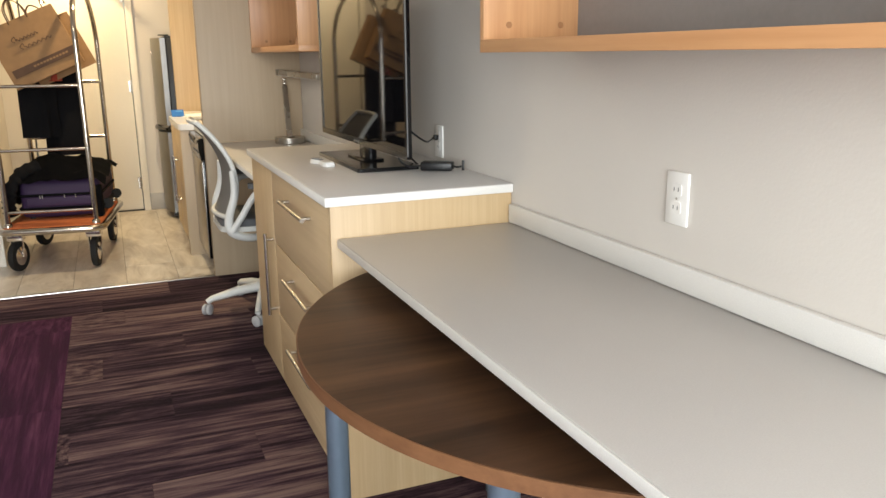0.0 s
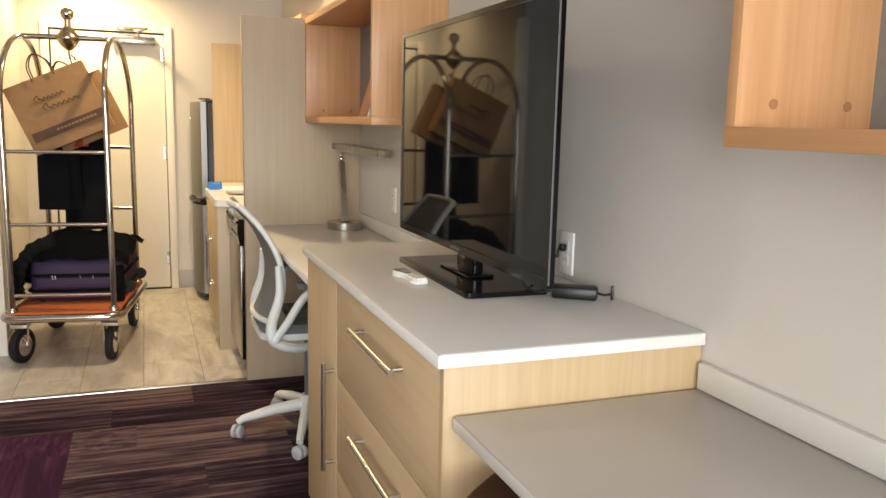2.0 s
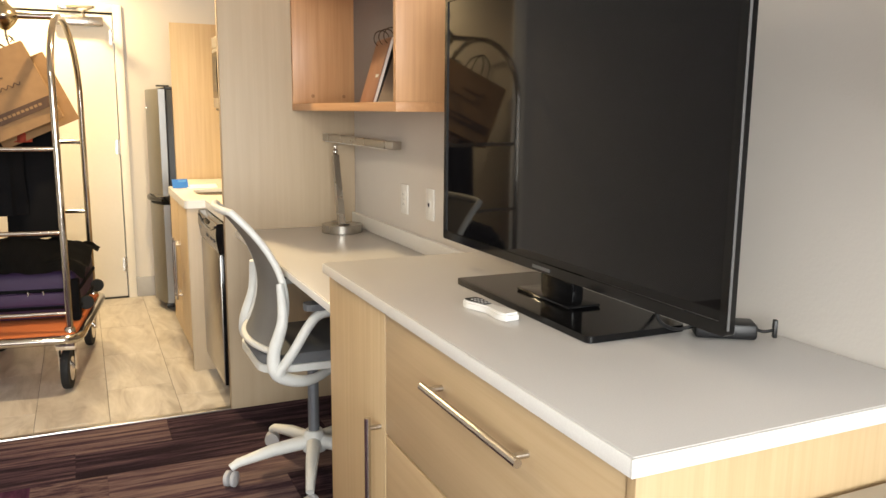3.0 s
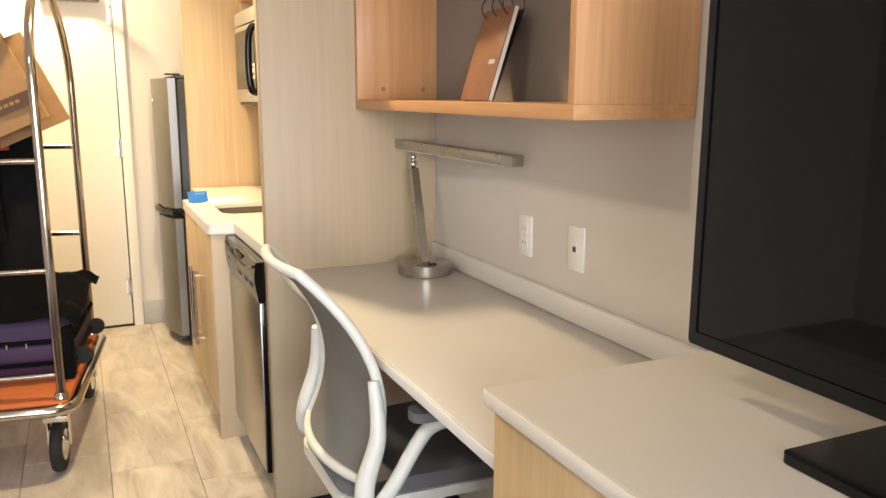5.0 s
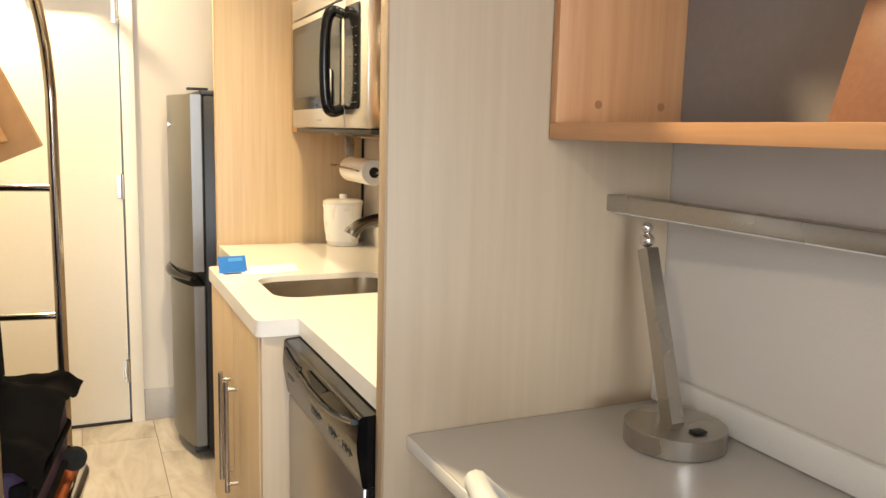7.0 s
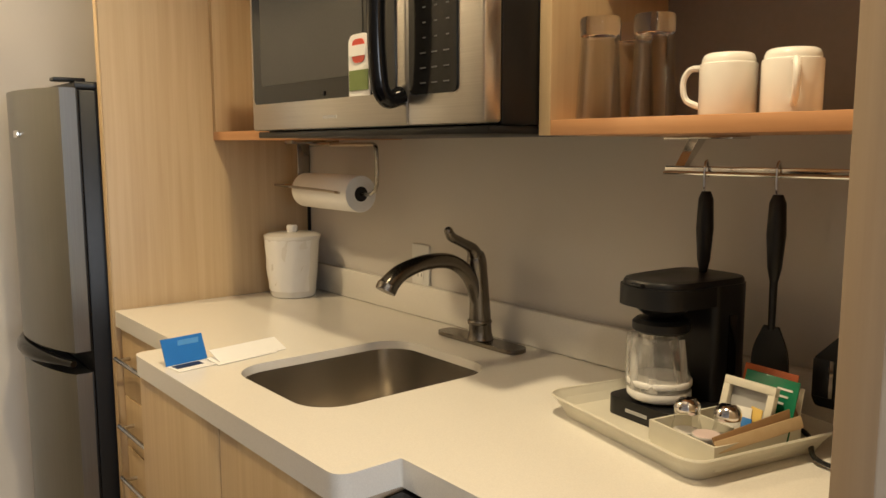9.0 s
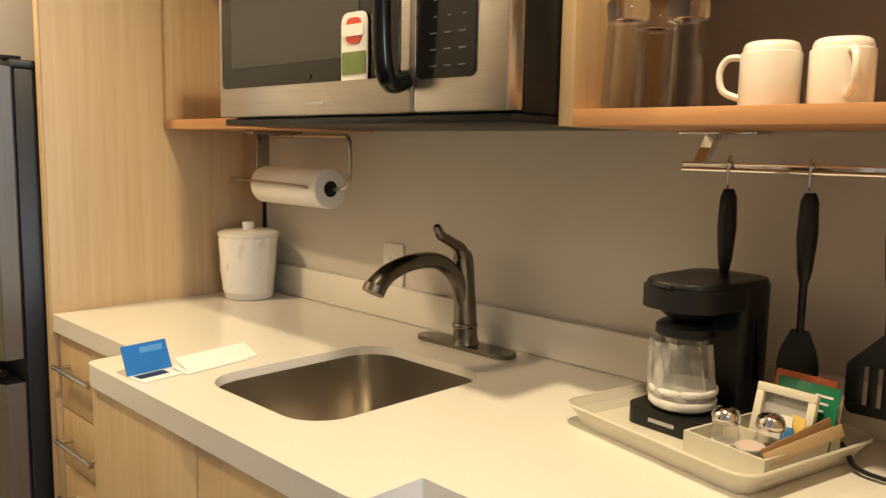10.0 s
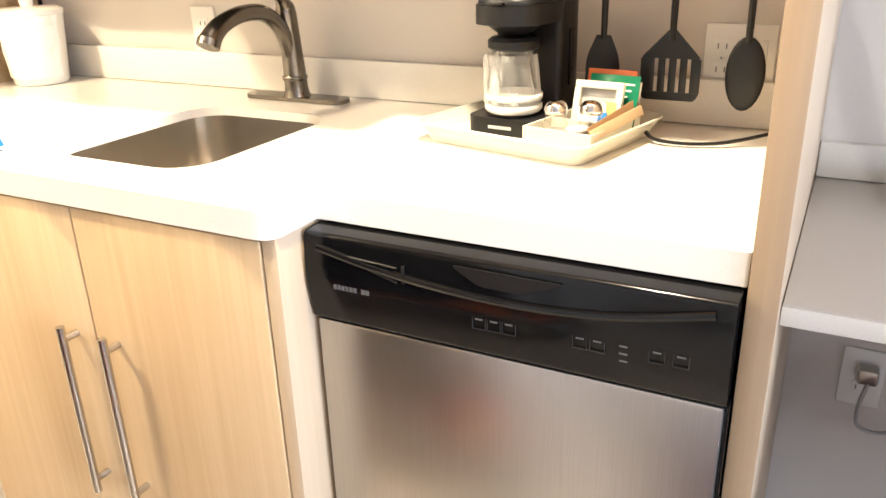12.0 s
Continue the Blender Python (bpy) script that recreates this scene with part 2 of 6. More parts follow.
def film_mat(name, white, fine):
    """Crumpled clear film: patches of milky plastic between clear ones."""
    def build(t, b):
        b.inputs["Base Color"].default_value = (*white, 1)
        b.inputs["Roughness"].default_value = 0.22
        n = node(t, "TexNoise", [(coords(t, (1.0, 1.0, 0.22)), "Vector")], Scale=fine, Detail=3.0, Distortion=0.6)
        k = ramp(t, n.outputs[0], [(0.40, (0.22, 0.22, 0.22)), (0.66, (0.72, 0.72, 0.72))])
        clear = node(t, "BsdfTransparent")
        mix = node(t, "MixShader", [(k, 0), (clear.outputs[0], 1), (b.outputs[0], 2)])
        t.links.new(mix.outputs[0], t.nodes["Material Output"].inputs[0])
        bump(t, b, n.outputs[0], 0.8, 0.004)
    return material(name, build)


CRUMPLED = film_mat("crumpled_clear_film", (0.62, 0.61, 0.58), 45.0)
CLEAR = glass_mat("clear_glass")
THIN_GLASS = thin_glass("thin_drinking_glass", (0.965, 0.96, 0.95), 0.03)
CARPET_BROWN = carpet_mat("streaked_carpet", [(0.013, 0.006, 0.011), (0.038, 0.019, 0.029), (0.085, 0.049, 0.057), (0.175, 0.118, 0.108)], "x")
CARPET_PURPLE = carpet_mat("purple_carpet", [(0.034, 0.009, 0.026), (0.055, 0.014, 0.040), (0.075, 0.022, 0.055), (0.11, 0.042, 0.080)], "y")
TILE = tile_mat("veined_floor_tile")
GROUT = plain("grout", (0.20, 0.18, 0.16), 0.9, grain=200)

# ---- builders ----


def box(bm, x0, x1, y0, y1, z0, z1, bevel=0.0, seg=2):
    m = Matrix.LocRotScale(((x0 + x1) / 2, (y0 + y1) / 2, (z0 + z1) / 2), None, (abs(x1 - x0), abs(y1 - y0), abs(z1 - z0)))
    r = bmesh.ops.create_cube(bm, size=1.0, matrix=m)
    if bevel:
        edges = {e for v in r["verts"] for e in v.link_edges}
        bmesh.ops.bevel(bm, geom=list(edges), offset=bevel, segments=seg, profile=0.5, affect="EDGES")
    return bm


def tube(bm, pts, r, n=10, closed=False, flat=1.0):
    """A round bar along points; r may be one radius or one for each point; flat squeezes it sideways."""
    pts = [Vector(p) for p in pts]
    k = len(pts)
    radii = r if isinstance(r, (list, tuple)) else [r] * k
    rings, up = [], None
    for i, p in enumerate(pts):
        a = pts[(i - 1) % k] if closed or i else p
        b = pts[(i + 1) % k] if closed or i < k - 1 else p
        d = (b - a).normalized()
        if up is None:
            up = d.orthogonal().normalized()
        up = (up - d * up.dot(d)).normalized()
        side = d.cross(up)
        rings.append([bm.verts.new(p + (up * math.cos(2 * math.pi * j / n) + side * flat * math.sin(2 * math.pi * j / n)) * radii[i]) for j in range(n)])
    for i in range(k if closed else k - 1):
        a, b = rings[i], rings[(i + 1) % k]
        for j in range(n):
            bm.faces.new((a[j], a[(j + 1) % n], b[(j + 1) % n], b[j]))
    if not closed:
        bm.faces.new(rings[0][::-1])
        bm.faces.new(rings[-1])
    return bm


def lathe(bm, profile, c=(0, 0, 0), n=28, m=None, hollow=False):
    """A turned body: profile of (radius, height) from bottom to top."""
    rings = []
    for r, z in profile:
        ring = []
        for j in range(n):
            p = Vector((r * math.cos(2 * math.pi * j / n), r * math.sin(2 * math.pi * j / n), z))
            p = (m @ p) if m else p
            ring.append(bm.verts.new(p + Vector(c)))
        rings.append(ring)
    for a, b in zip(rings, rings[1:]):
        for j in range(n):
            bm.faces.new((a[j], a[(j + 1) % n], b[(j + 1) % n], b[j]))
    if hollow:  # the profile turns back on the inside and ends on the axis side
        for j in range(n):
            bm.faces.new((rings[-1][j], rings[-1][(j + 1) % n], rings[0][(j + 1) % n], rings[0][j]))
        return bm
    bm.faces.new(rings[0][::-1])
    bm.faces.new(rings[-1])
    return bm


def rounded(x0, x1, y0, y1, r, n=6):
    out = []
    for cx, cy, a in ((x1 - r, y1 - r, 0), (x0 + r, y1 - r, 90), (x0 + r, y0 + r, 180), (x1 - r, y0 + r, 270)):
        for i in range(n + 1):
            t = radians(a + 90 * i / n)
            out.append((cx + r * math.cos(t), cy + r * math.sin(t)))
    return out


def prism(bm, outline, z0, z1, hole=None, swap=None):
    """A slab of that outline, with one hole if given. swap maps (u, v, w) to a point."""
    at = swap or (lambda u, v, w: (u, v, w))

    def level(z):
        loops = []
        for line in [outline] + ([hole] if hole else []):
            loops.append([bm.verts.new(at(u, v, z)) for u, v in line])
        return loops
    low, high = level(z0), level(z1)
    for loops in (low, high):
        if hole:
            edges = []
            for line in loops:
                edges += [bm.edges.new((line[i], line[(i + 1) % len(line)])) for i in range(len(line))]
            bmesh.ops.triangle_fill(bm, use_beauty=True, edges=edges)
        else:
            bm.faces.new(loops[0])
    for a, b in zip(low, high):
        for i in range(len(a)):
            j = (i + 1) % len(a)
            bm.faces.new((a[i], a[j], b[j], b[i]))
    bmesh.ops.recalc_face_normals(bm, faces=bm.faces)
    return bm


def fillet(corners, r, n=6):
    """A polygon with rounded corners; r one radius or one for each corner."""
    out, k = [], len(corners)
    for i, p in enumerate(corners):
        ri = r[i] if isinstance(r, (list, tuple)) else r
        p = Vector(p)
        a, b = (Vector(corners[i - 1]) - p), (Vector(corners[(i + 1) % k]) - p)
        if ri <= 0:
            out.append(tuple(p))
            continue
        q0, q1 = p + a.normalized() * ri, p + b.normalized() * ri
        for j in range(n + 1):
            t = j / n
            out.append(tuple(q0 * (1 - t) ** 2 + p * 2 * t * (1 - t) + q1 * t * t))
    return out


def arc(points, n=8):
    """A smooth line through points."""
    p = [Vector(q) for q in points]
    out = []
    for i in range(len(p) - 1):
        a, b, c, d = p[max(i - 1, 0)], p[i], p[i + 1], p[min(i + 2, len(p) - 1)]
        for j in range(n):
            t = j / n
            out.append(0.5 * (2 * b + (c - a) * t + (2 * a - 5 * b + 4 * c - d) * t * t + (3 * b - a - 3 * c + d) * t ** 3))
    return out + [p[-1]]


def mesh_of(name, bm, mat, soft=40):
    bmesh.ops.recalc_face_normals(bm, faces=bm.faces)
    me = bpy.data.meshes.new(name)
    bm.to_mesh(me)
    bm.free()
    me.materials.append(mat)
    for p in me.polygons:
        p.use_smooth = True
    me.set_sharp_from_angle(angle=radians(soft))
    return me


def part(name, bm, mat, parent, label=""):
    ob = new(name, mesh_of(name, bm, mat))
    ob.parent = parent
    return tagged(ob, label)


def thing(name, label, category, at=(0, 0, 0), turn=0, group=""):
    ob = new(name)
    ob.empty_display_size = 0.05
    ob.matrix_world = pose(*at, 0, 0, turn)
    return tagged(ob, label, category, group)


def solid(name, bm, mat, label="", category="", group="", kind="", at=None, turn=0):
    ob = new(name, mesh_of(name, bm, mat))
    if at:
        ob.matrix_world = pose(*at, 0, 0, turn)
    return tagged(ob, label, category, group, kind)


def structure(name, bm, mat, label):
    return solid(name, bm, mat, label, name.split("_")[0], kind="structure")


B = bmesh.new


def wpart(name, bm, mat, parent, label=""):
    """As part(), for a mesh laid out in world metres."""
    top = parent.parent or parent
    bm.transform(top.matrix_basis.inverted())
    return part(name, bm, mat, parent, label)


# ---- the large structure ----
CEIL = 2.55
W0, W1 = 0.30, 10.345      # window wall, entry door wall
LEFT, ENTRY = -3.9, -1.93  # far side wall of the room, side wall of the entry
SPLIT = 8.64               # where the room narrows to the entry
EDGE = 7.79                # carpet meets tile

structure("floor_slab", box(B(), LEFT - 0.12, 0.12, W0 - 0.12, W1 + 1.6, -0.2, -0.02), GROUT, "grey concrete floor slab under carpet and tile")
structure("wall_east", box(B(), 0, 0.12, W0 - 0.12, W1 + 0.12, -0.02, CEIL), PAINT, "light warm grey textured painted wall")
structure("wall_west", box(B(), LEFT - 0.12, LEFT, W0 - 0.12, SPLIT, -0.02, CEIL), PAINT, "light warm grey painted wall")
structure("wall_partition", box(B(), LEFT - 0.12, ENTRY, SPLIT, SPLIT + 0.12, -0.02, CEIL), PAINT, "light warm grey painted partition wall")
structure("wall_entry_side", box(B(), ENTRY - 0.12, ENTRY, SPLIT + 0.12, W1, -0.02, CEIL), PAINT, "light warm painted side wall of the entry")
DX0, DX1, DZ = -1.73, -0.915, 2.022
bm = B()
box(bm, LEFT, DX0, W1, W1 + 0.12, -0.02, CEIL)
box(bm, DX1, 0, W1, W1 + 0.12, -0.02, CEIL)
box(bm, DX0, DX1, W1, W1 + 0.12, DZ, CEIL)
structure("wall_north", bm, PAINT, "warm lit painted wall around the entry door")
bm = B()
box(bm, LEFT, -3.55, W0 - 0.12, W0, -0.02, CEIL)
box(bm, -0.25, 0, W0 - 0.12, W0, -0.02, CEIL)
box(bm, -3.55, -0.25, W0 - 0.12, W0, -0.02, 0.65)
box(bm, -3.55, -0.25, W0 - 0.12, W0, 2.4, CEIL)
structure("wall_south", bm, PAINT, "painted wall around the wide window")
structure("ceiling", box(B(), LEFT - 0.12, 0.12, W0 - 0.12, W1 + 0.12, CEIL, CEIL + 0.1), CEILING, "flat white painted ceiling")
win = tagged(new("window_1"), "wide window with a white frame letting daylight in", "window", kind="structure")
win.matrix_world = pose(-1.9, W0 - 0.06, 0.65)
for nm, a in (("window_frame", (-3.55, -0.25, 0.65, 0.71)), ("window_frame", (-3.55, -0.25, 2.34, 2.4)), ("window_frame", (-3.55, -3.49, 0.71, 2.34)), ("window_frame", (-0.31, -0.25, 0.71, 2.34)), ("window_frame", (-1.93, -1.87, 0.71, 2.34))):
    wpart(nm, box(B(), a[0], a[1], W0 - 0.09, W0 - 0.03, a[2], a[3], 0.004), WHITE_PLASTIC, win)
wpart("window_sill", box(B(), -3.6, -0.2, W0, W0 + 0.08, 0.62, 0.65, 0.004), WHITE_EDGE, win)
for x0, x1 in ((-3.49, -1.93), (-1.87, -0.31)):
    pane = wpart("pane", box(B(), x0, x1, W0 - 0.065, W0 - 0.06, 0.71, 2.34), CLEAR, win)
    pane.visible_shadow = False

# entry door with frame
door = tagged(new("door_1"), "closed cream painted entry door with steel hinges and closer", "door", kind="structure")
door.matrix_world = pose((DX0 + DX1) / 2, W1, 0)
wpart("door_leaf", box(B(), DX0 + 0.012, DX1 - 0.008, W1 - 0.004, W1 + 0.04, 0.012, DZ - 0.012, 0.003), DOOR_PAINT, door)
wpart("threshold", box(B(), DX0, DX1, W1 - 0.012, W1 + 0.1, 0.0, 0.010, 0.002), BLACK, door, "dark threshold strip")
for x0, x1, z0, z1 in ((DX0 - 0.055, DX0, 0, DZ + 0.055), (DX1, DX1 + 0.055, 0, DZ + 0.055), (DX0, DX1, DZ, DZ + 0.055)):
    wpart("door_frame", box(B(), x0, x1, W1 - 0.022, W1 + 0.1, z0, z1, 0.004), DOOR_PAINT, door)
for z in (0.25, 1.10, 1.86):
    bm = tube(B(), [(DX1 - 0.006, W1 - 0.012, z - 0.055), (DX1 - 0.006, W1 - 0.012, z + 0.055)], 0.009, 10)
    box(bm, DX1 - 0.03, DX1 - 0.006, W1 - 0.008, W1 - 0.003, z - 0.05, z + 0.05)
    wpart("hinge", bm, NICKEL, door)
closer = wpart("door_closer", box(B(), -1.29, -0.98, W1 - 0.075, W1 - 0.004, 1.925, 1.985, 0.008), NICKEL, door, "brushed metal door closer")
bm = tube(B(), [(-1.10, W1 - 0.05, 1.98), (-1.10, W1 - 0.05, 2.02), (-1.04, W1 - 0.24, 2.03)], 0.010, 8)
tube(bm, [(-1.04, W1 - 0.24, 2.03), (-1.20, W1 - 0.05, 2.045)], 0.009, 8)
box(bm, -1.26, -1.14, W1 - 0.05, W1 - 0.024, 2.03, 2.06, 0.004)
wpart("closer_arm", bm, NICKEL, closer)

bm = box(B(), DX1 + 0.055, 0, W1 - 0.014, W1, 0, 0.15, 0.004)
structure("baseboard_north", bm, BASE_GREY, "grey baseboard beside the entry door")
structure("baseboard_entry", box(B(), ENTRY, ENTRY + 0.014, SPLIT, W1 - 0.014, 0, 0.15, 0.004), BASE_GREY, "grey baseboard along the entry wall")
structure("trim_casing", box(B(), ENTRY - 0.02, ENTRY + 0.07, SPLIT - 0.03, SPLIT + 0.0, 0, 2.1, 0.004), DOOR_PAINT, "white casing at the corner of the entry wall")
structure("trim_carpet_edge", box(B(), LEFT, 0, EDGE - 0.004, EDGE + 0.028, -0.02, 0.006, 0.003), STEEL_Y, "bright metal strip between carpet and tile")

# ---- low counter by the window ----
LOW = 0.842
c = thing("low_counter", "long light grey laminate counter with a white front edge", "counter", (-0.28, 3.6, 0.79))
wpart("countertop", box(B(), -0.562, -0.004, 1.35, 4.918, LOW - 0.024, LOW, 0.003), GREY_TOP, c)
wpart("front_edge", box(B(), -0.566, -0.5625, 1.35, 4.915, LOW - 0.024, LOW - 0.002, 0.0015), WHITE_EDGE, c, "white edge band")
wpart("upstand", box(B(), -0.020, -0.002, 1.35, 4.916, LOW + 0.001, LOW + 0.058, 0.003), WHITE_EDGE, c, "white backsplash strip")
wpart("end_panel", box(B(), -0.54, -0.004, 1.35, 1.38, 0, LOW - 0.0245, 0.002), PALE_OAK_Z, c, "pale oak end panel")
bm = prism(B(), [(-0.01, LOW - 0.0245), (-0.01, LOW - 0.30), (-0.05, LOW - 0.30), (-0.40, LOW - 0.0245)], 2.5, 2.53, swap=lambda u, v, w: (u, w, v))
wpart("bracket", bm, NICKEL, c)

# half-round table pushed under it
t = thing("half_round_table", "half-round walnut table with blue-grey steel legs, tucked under the counter", "table", (-0.4, 4.22, 0))
TC, TR, TZ = (-0.03, 4.22), 0.79, 0.752
half = [(TC[0] + TR * math.cos(a), TC[1] + TR * math.sin(a)) for a in np.linspace(math.pi / 2, 3 * math.pi / 2, 64)]
wpart("tabletop", prism(B(), half, TZ - 0.028, TZ), WALNUT, t)
rim = [(TC[0] + (TR + 0.003) * math.cos(a), TC[1] + (TR + 0.003) * math.sin(a)) for a in np.linspace(math.pi / 2, 3 * math.pi / 2, 64)]
rim_in = [(TC[0] + (TR + 0.0002) * math.cos(a), TC[1] + (TR + 0.0002) * math.sin(a)) for a in np.linspace(3 * math.pi / 2, math.pi / 2, 64)]
wpart("edge_band", prism(B(), rim + rim_in, TZ - 0.029, TZ - 0.001), WALNUT_EDGE, t, "lighter brown edge band")
for x, y in ((-0.70, 4.48), (-0.60, 3.80), (-0.12, 3.62), (-0.12, 4.80)):
    leg = wpart("leg", tube(B(), [(x, y, 0.006), (x, y, TZ - 0.029)], 0.027, 20), BLUE_STEEL, t)
    wpart("foot", lathe(B(), [(0.024, 0.0), (0.026, 0.004), (0.026, 0.012)], (x, y, 0.0), 16), RUBBER, leg)


def bar_handle(parent, p0, p1, out, r=0.007):
    """A straight bar handle on two posts; out is the way off the face."""
    p0, p1, out = Vector(p0), Vector(p1), Vector(out)
    d = (p1 - p0).normalized()
    bm = tube(B(), [p0 + out, p1 + out], r, 12)
    for q in (p0 + d * 0.025, p1 - d * 0.025):
        tube(bm, [q, q + out], r * 0.85, 10)
    return wpart("handle", bm, SATIN, parent, "brushed steel bar handle")


# ---- dresser under the television ----
D0, D1, DTOP = 4.930, 6.264, 0.962
FX = -0.578
d = thing("dresser", "pale oak dresser with drawers, a tall door and grey top", "cabinet", (-0.28, 5.6, 0))
wpart("body", box(B(), FX + 0.022, -0.003, D0 + 0.018, D1 - 0.004, 0.06, DTOP - 0.027), PALE_OAK_Z, d)
wpart("kickboard", box(B(), FX + 0.05, -0.02, D0 + 0.02, D1 - 0.01, 0, 0.06), PALE_OAK_Y, d)
wpart("side_panel", box(B(), FX - 0.002, -0.003, D0 - 0.001, D0 + 0.0175, 0.0, DTOP - 0.027, 0.0015), PALE_OAK_Z, d)
wpart("top", box(B(), FX - 0.014, -0.002, D0 - 0.008, D1, DTOP - 0.027, DTOP, 0.003), GREY_TOP, d, "grey laminate top")
wpart("front_edge", box(B(), FX - 0.0175, FX - 0.0145, D0 - 0.008, D1, DTOP - 0.027, DTOP - 0.002, 0.001), WHITE_EDGE, d, "white edge band")
wpart("side_edge", box(B(), FX - 0.0175, -0.003, D0 - 0.0115, D0 - 0.0085, DTOP - 0.027, DTOP - 0.002, 0.001), WHITE_EDGE, d, "white edge band")
SPL = 5.82
for z0, z1, hz in ((0.642, 0.927, 0.852), (0.352, 0.636, 0.560), (0.064, 0.346, 0.292)):
    dr = wpart("drawer", box(B(), FX, FX + 0.020, D0 + 0.021, SPL - 0.003, z0, z1, 0.0015), PALE_OAK_Y, d)
    bar_handle(dr, (FX, 5.165, hz), (FX, 5.535, hz), (-0.032, 0, 0), 0.0075)
dr = wpart("door", box(B(), FX, FX + 0.020, SPL + 0.003, D1 - 0.006, 0.064, 0.927, 0.0015), PALE_OAK_Z, d)
bar_handle(dr, (FX, 5.853, 0.335), (FX, 5.853, 0.67), (-0.032, 0, 0), 0.0075)

# television
tv = thing("television", "large black flat-screen television, switched off, on a dresser", "television", (-0.235, 5.645, DTOP))
TX, T0, T1, TZ0, TZ1 = -0.279, 5.10, 6.158, 1.028, 1.665
wpart("screen", box(B(), TX - 0.001, TX + 0.004, T0 + 0.016, T1 - 0.016, TZ0 + 0.022, TZ1 - 0.016), SCREEN, tv, "glossy dark screen")
bm = prism(B(), rounded(T0, T1, TZ0, TZ1, 0.008), TX - 0.004, TX + 0.014, hole=rounded(T0 + 0.015, T1 - 0.015, TZ0 + 0.021, TZ1 - 0.015, 0.003)[::-1], swap=lambda u, v, w: (w, u, v))
wpart("bezel", bm, GLOSS_BLACK, tv)
wpart("back_shell", box(B(), TX + 0.0145, TX + 0.05, T0 + 0.14, T1 - 0.14, TZ0 + 0.06, TZ1 - 0.08, 0.012), BLACK, tv)
wpart("side_edge", box(B(), TX - 0.003, TX + 0.002, T0 - 0.002, T0, TZ0 + 0.01, TZ1 - 0.01, 0.0008), DIM_PRINT, tv, "dark grey edge")
wpart("neck", box(B(), TX + 0.015, TX + 0.045, 5.55, 5.68, DTOP + 0.012, TZ0 + 0.06, 0.008), GLOSS_BLACK, tv)
bm = prism(B(), rounded(-0.372, -0.150, 5.335, 5.885, 0.012), DTOP + 0.001, DTOP + 0.014)
wpart("base_plate", bm, GLOSS_BLACK, tv)
bm = box(B(), -0.30, -0.22, 5.51, 5.72, DTOP + 0.014, DTOP + 0.022, 0.004)
wpart("foot_block", bm, GLOSS_BLACK, tv)
wpart("emblem", box(B(), TX - 0.0055, TX - 0.004, 5.61, 5.68, TZ0 + 0.006, TZ0 + 0.013), DIM_PRINT, tv)

# ---- desk ----
K0, K1, DESK = 6.268, 7.784, 0.835
PN0, PN1 = 7.785, 7.82
k = thing("desk", "built-in grey laminate desk with a light front edge", "desk", (-0.28, 7.0, 0.79))
wpart("desktop", box(B(), -0.562, -0.004, K0, K1, DESK - 0.026, DESK, 0.003), GREY_TOP, k)
wpart("front_edge", box(B(), -0.566, -0.5625, K0, K1, DESK - 0.026, DESK - 0.002, 0.001), WHITE_EDGE, k, "white edge band")
wpart("upstand", box(B(), -0.020, -0.002, K0, K1, DESK + 0.001, DESK + 0.063, 0.003), WHITE_EDGE, k, "light backsplash strip")
wpart("end_panel", box(B(), -0.52, -0.004, K0 + 0.001, K0 + 0.02, 0, DESK - 0.0265), PALE_OAK_Z, k)

pn = thing("tall_divider_panel", "tall greyed ash panel between desk and kitchenette", "panel", (-0.32, 7.80, 0))
wpart("panel", box(B(), -0.609, -0.002, PN0, PN1 - 0.001, 0, 1.893, 0.001), ASH_Z, pn)
wpart("edge_strip", box(B(), -0.6125, -0.6095, PN0, PN1 - 0.001, 0, 1.893, 0.0008), SHADED_EDGE, pn, "oak edge banding, browned to carry its shade")


def wall_shelf(y0, y1, z0, x, name, label):
    """An open box shelf on the wall; its back board's grey also carries the inner shade."""
    z1 = 1.893
    s = thing(name, label, "shelf", (-0.13, (y0 + y1) / 2, z0))
    wpart("bottom_board", box(B(), x, -0.002, y0, y1, z0, z0 + 0.03, 0.0012), MAPLE_Y, s)
    wpart("top_board", box(B(), x, -0.002, y0, y1, z1 - 0.03, z1, 0.0012), MAPLE_Y, s)
    wpart("side_board", box(B(), x, -0.002, y0, y0 + 0.022, z0 + 0.0302, z1 - 0.0302, 0.001), MAPLE_Z, s)
    wpart("side_board", box(B(), x, -0.002, y1 - 0.022, y1, z0 + 0.0302, z1 - 0.0302, 0.001), MAPLE_Z, s)
    wpart("back_board", box(B(), -0.010, -0.002, y0 + 0.0225, y1 - 0.0225, z0 + 0.0305, z1 - 0.0305), SHELF_BACK, s, "grey back board, darkened for the shade inside")
    for xx in (-0.205, -0.06):
        wpart("screw_cap", lathe(B(), [(0.008, 0), (0.008, 0.0012)], (xx, y1 - 0.022, z0 + 0.065), 12, pose(0, 0, 0, 90)), CAP, s)
    return s


wall_shelf(6.487, 7.782, 1.368, -0.295, "wall_shelf", "open maple wall shelf holding a binder above the desk")
wall_shelf(3.20, 4.587, 1.353, -0.273, "wall_shelf", "open maple wall shelf, empty, above the counter")

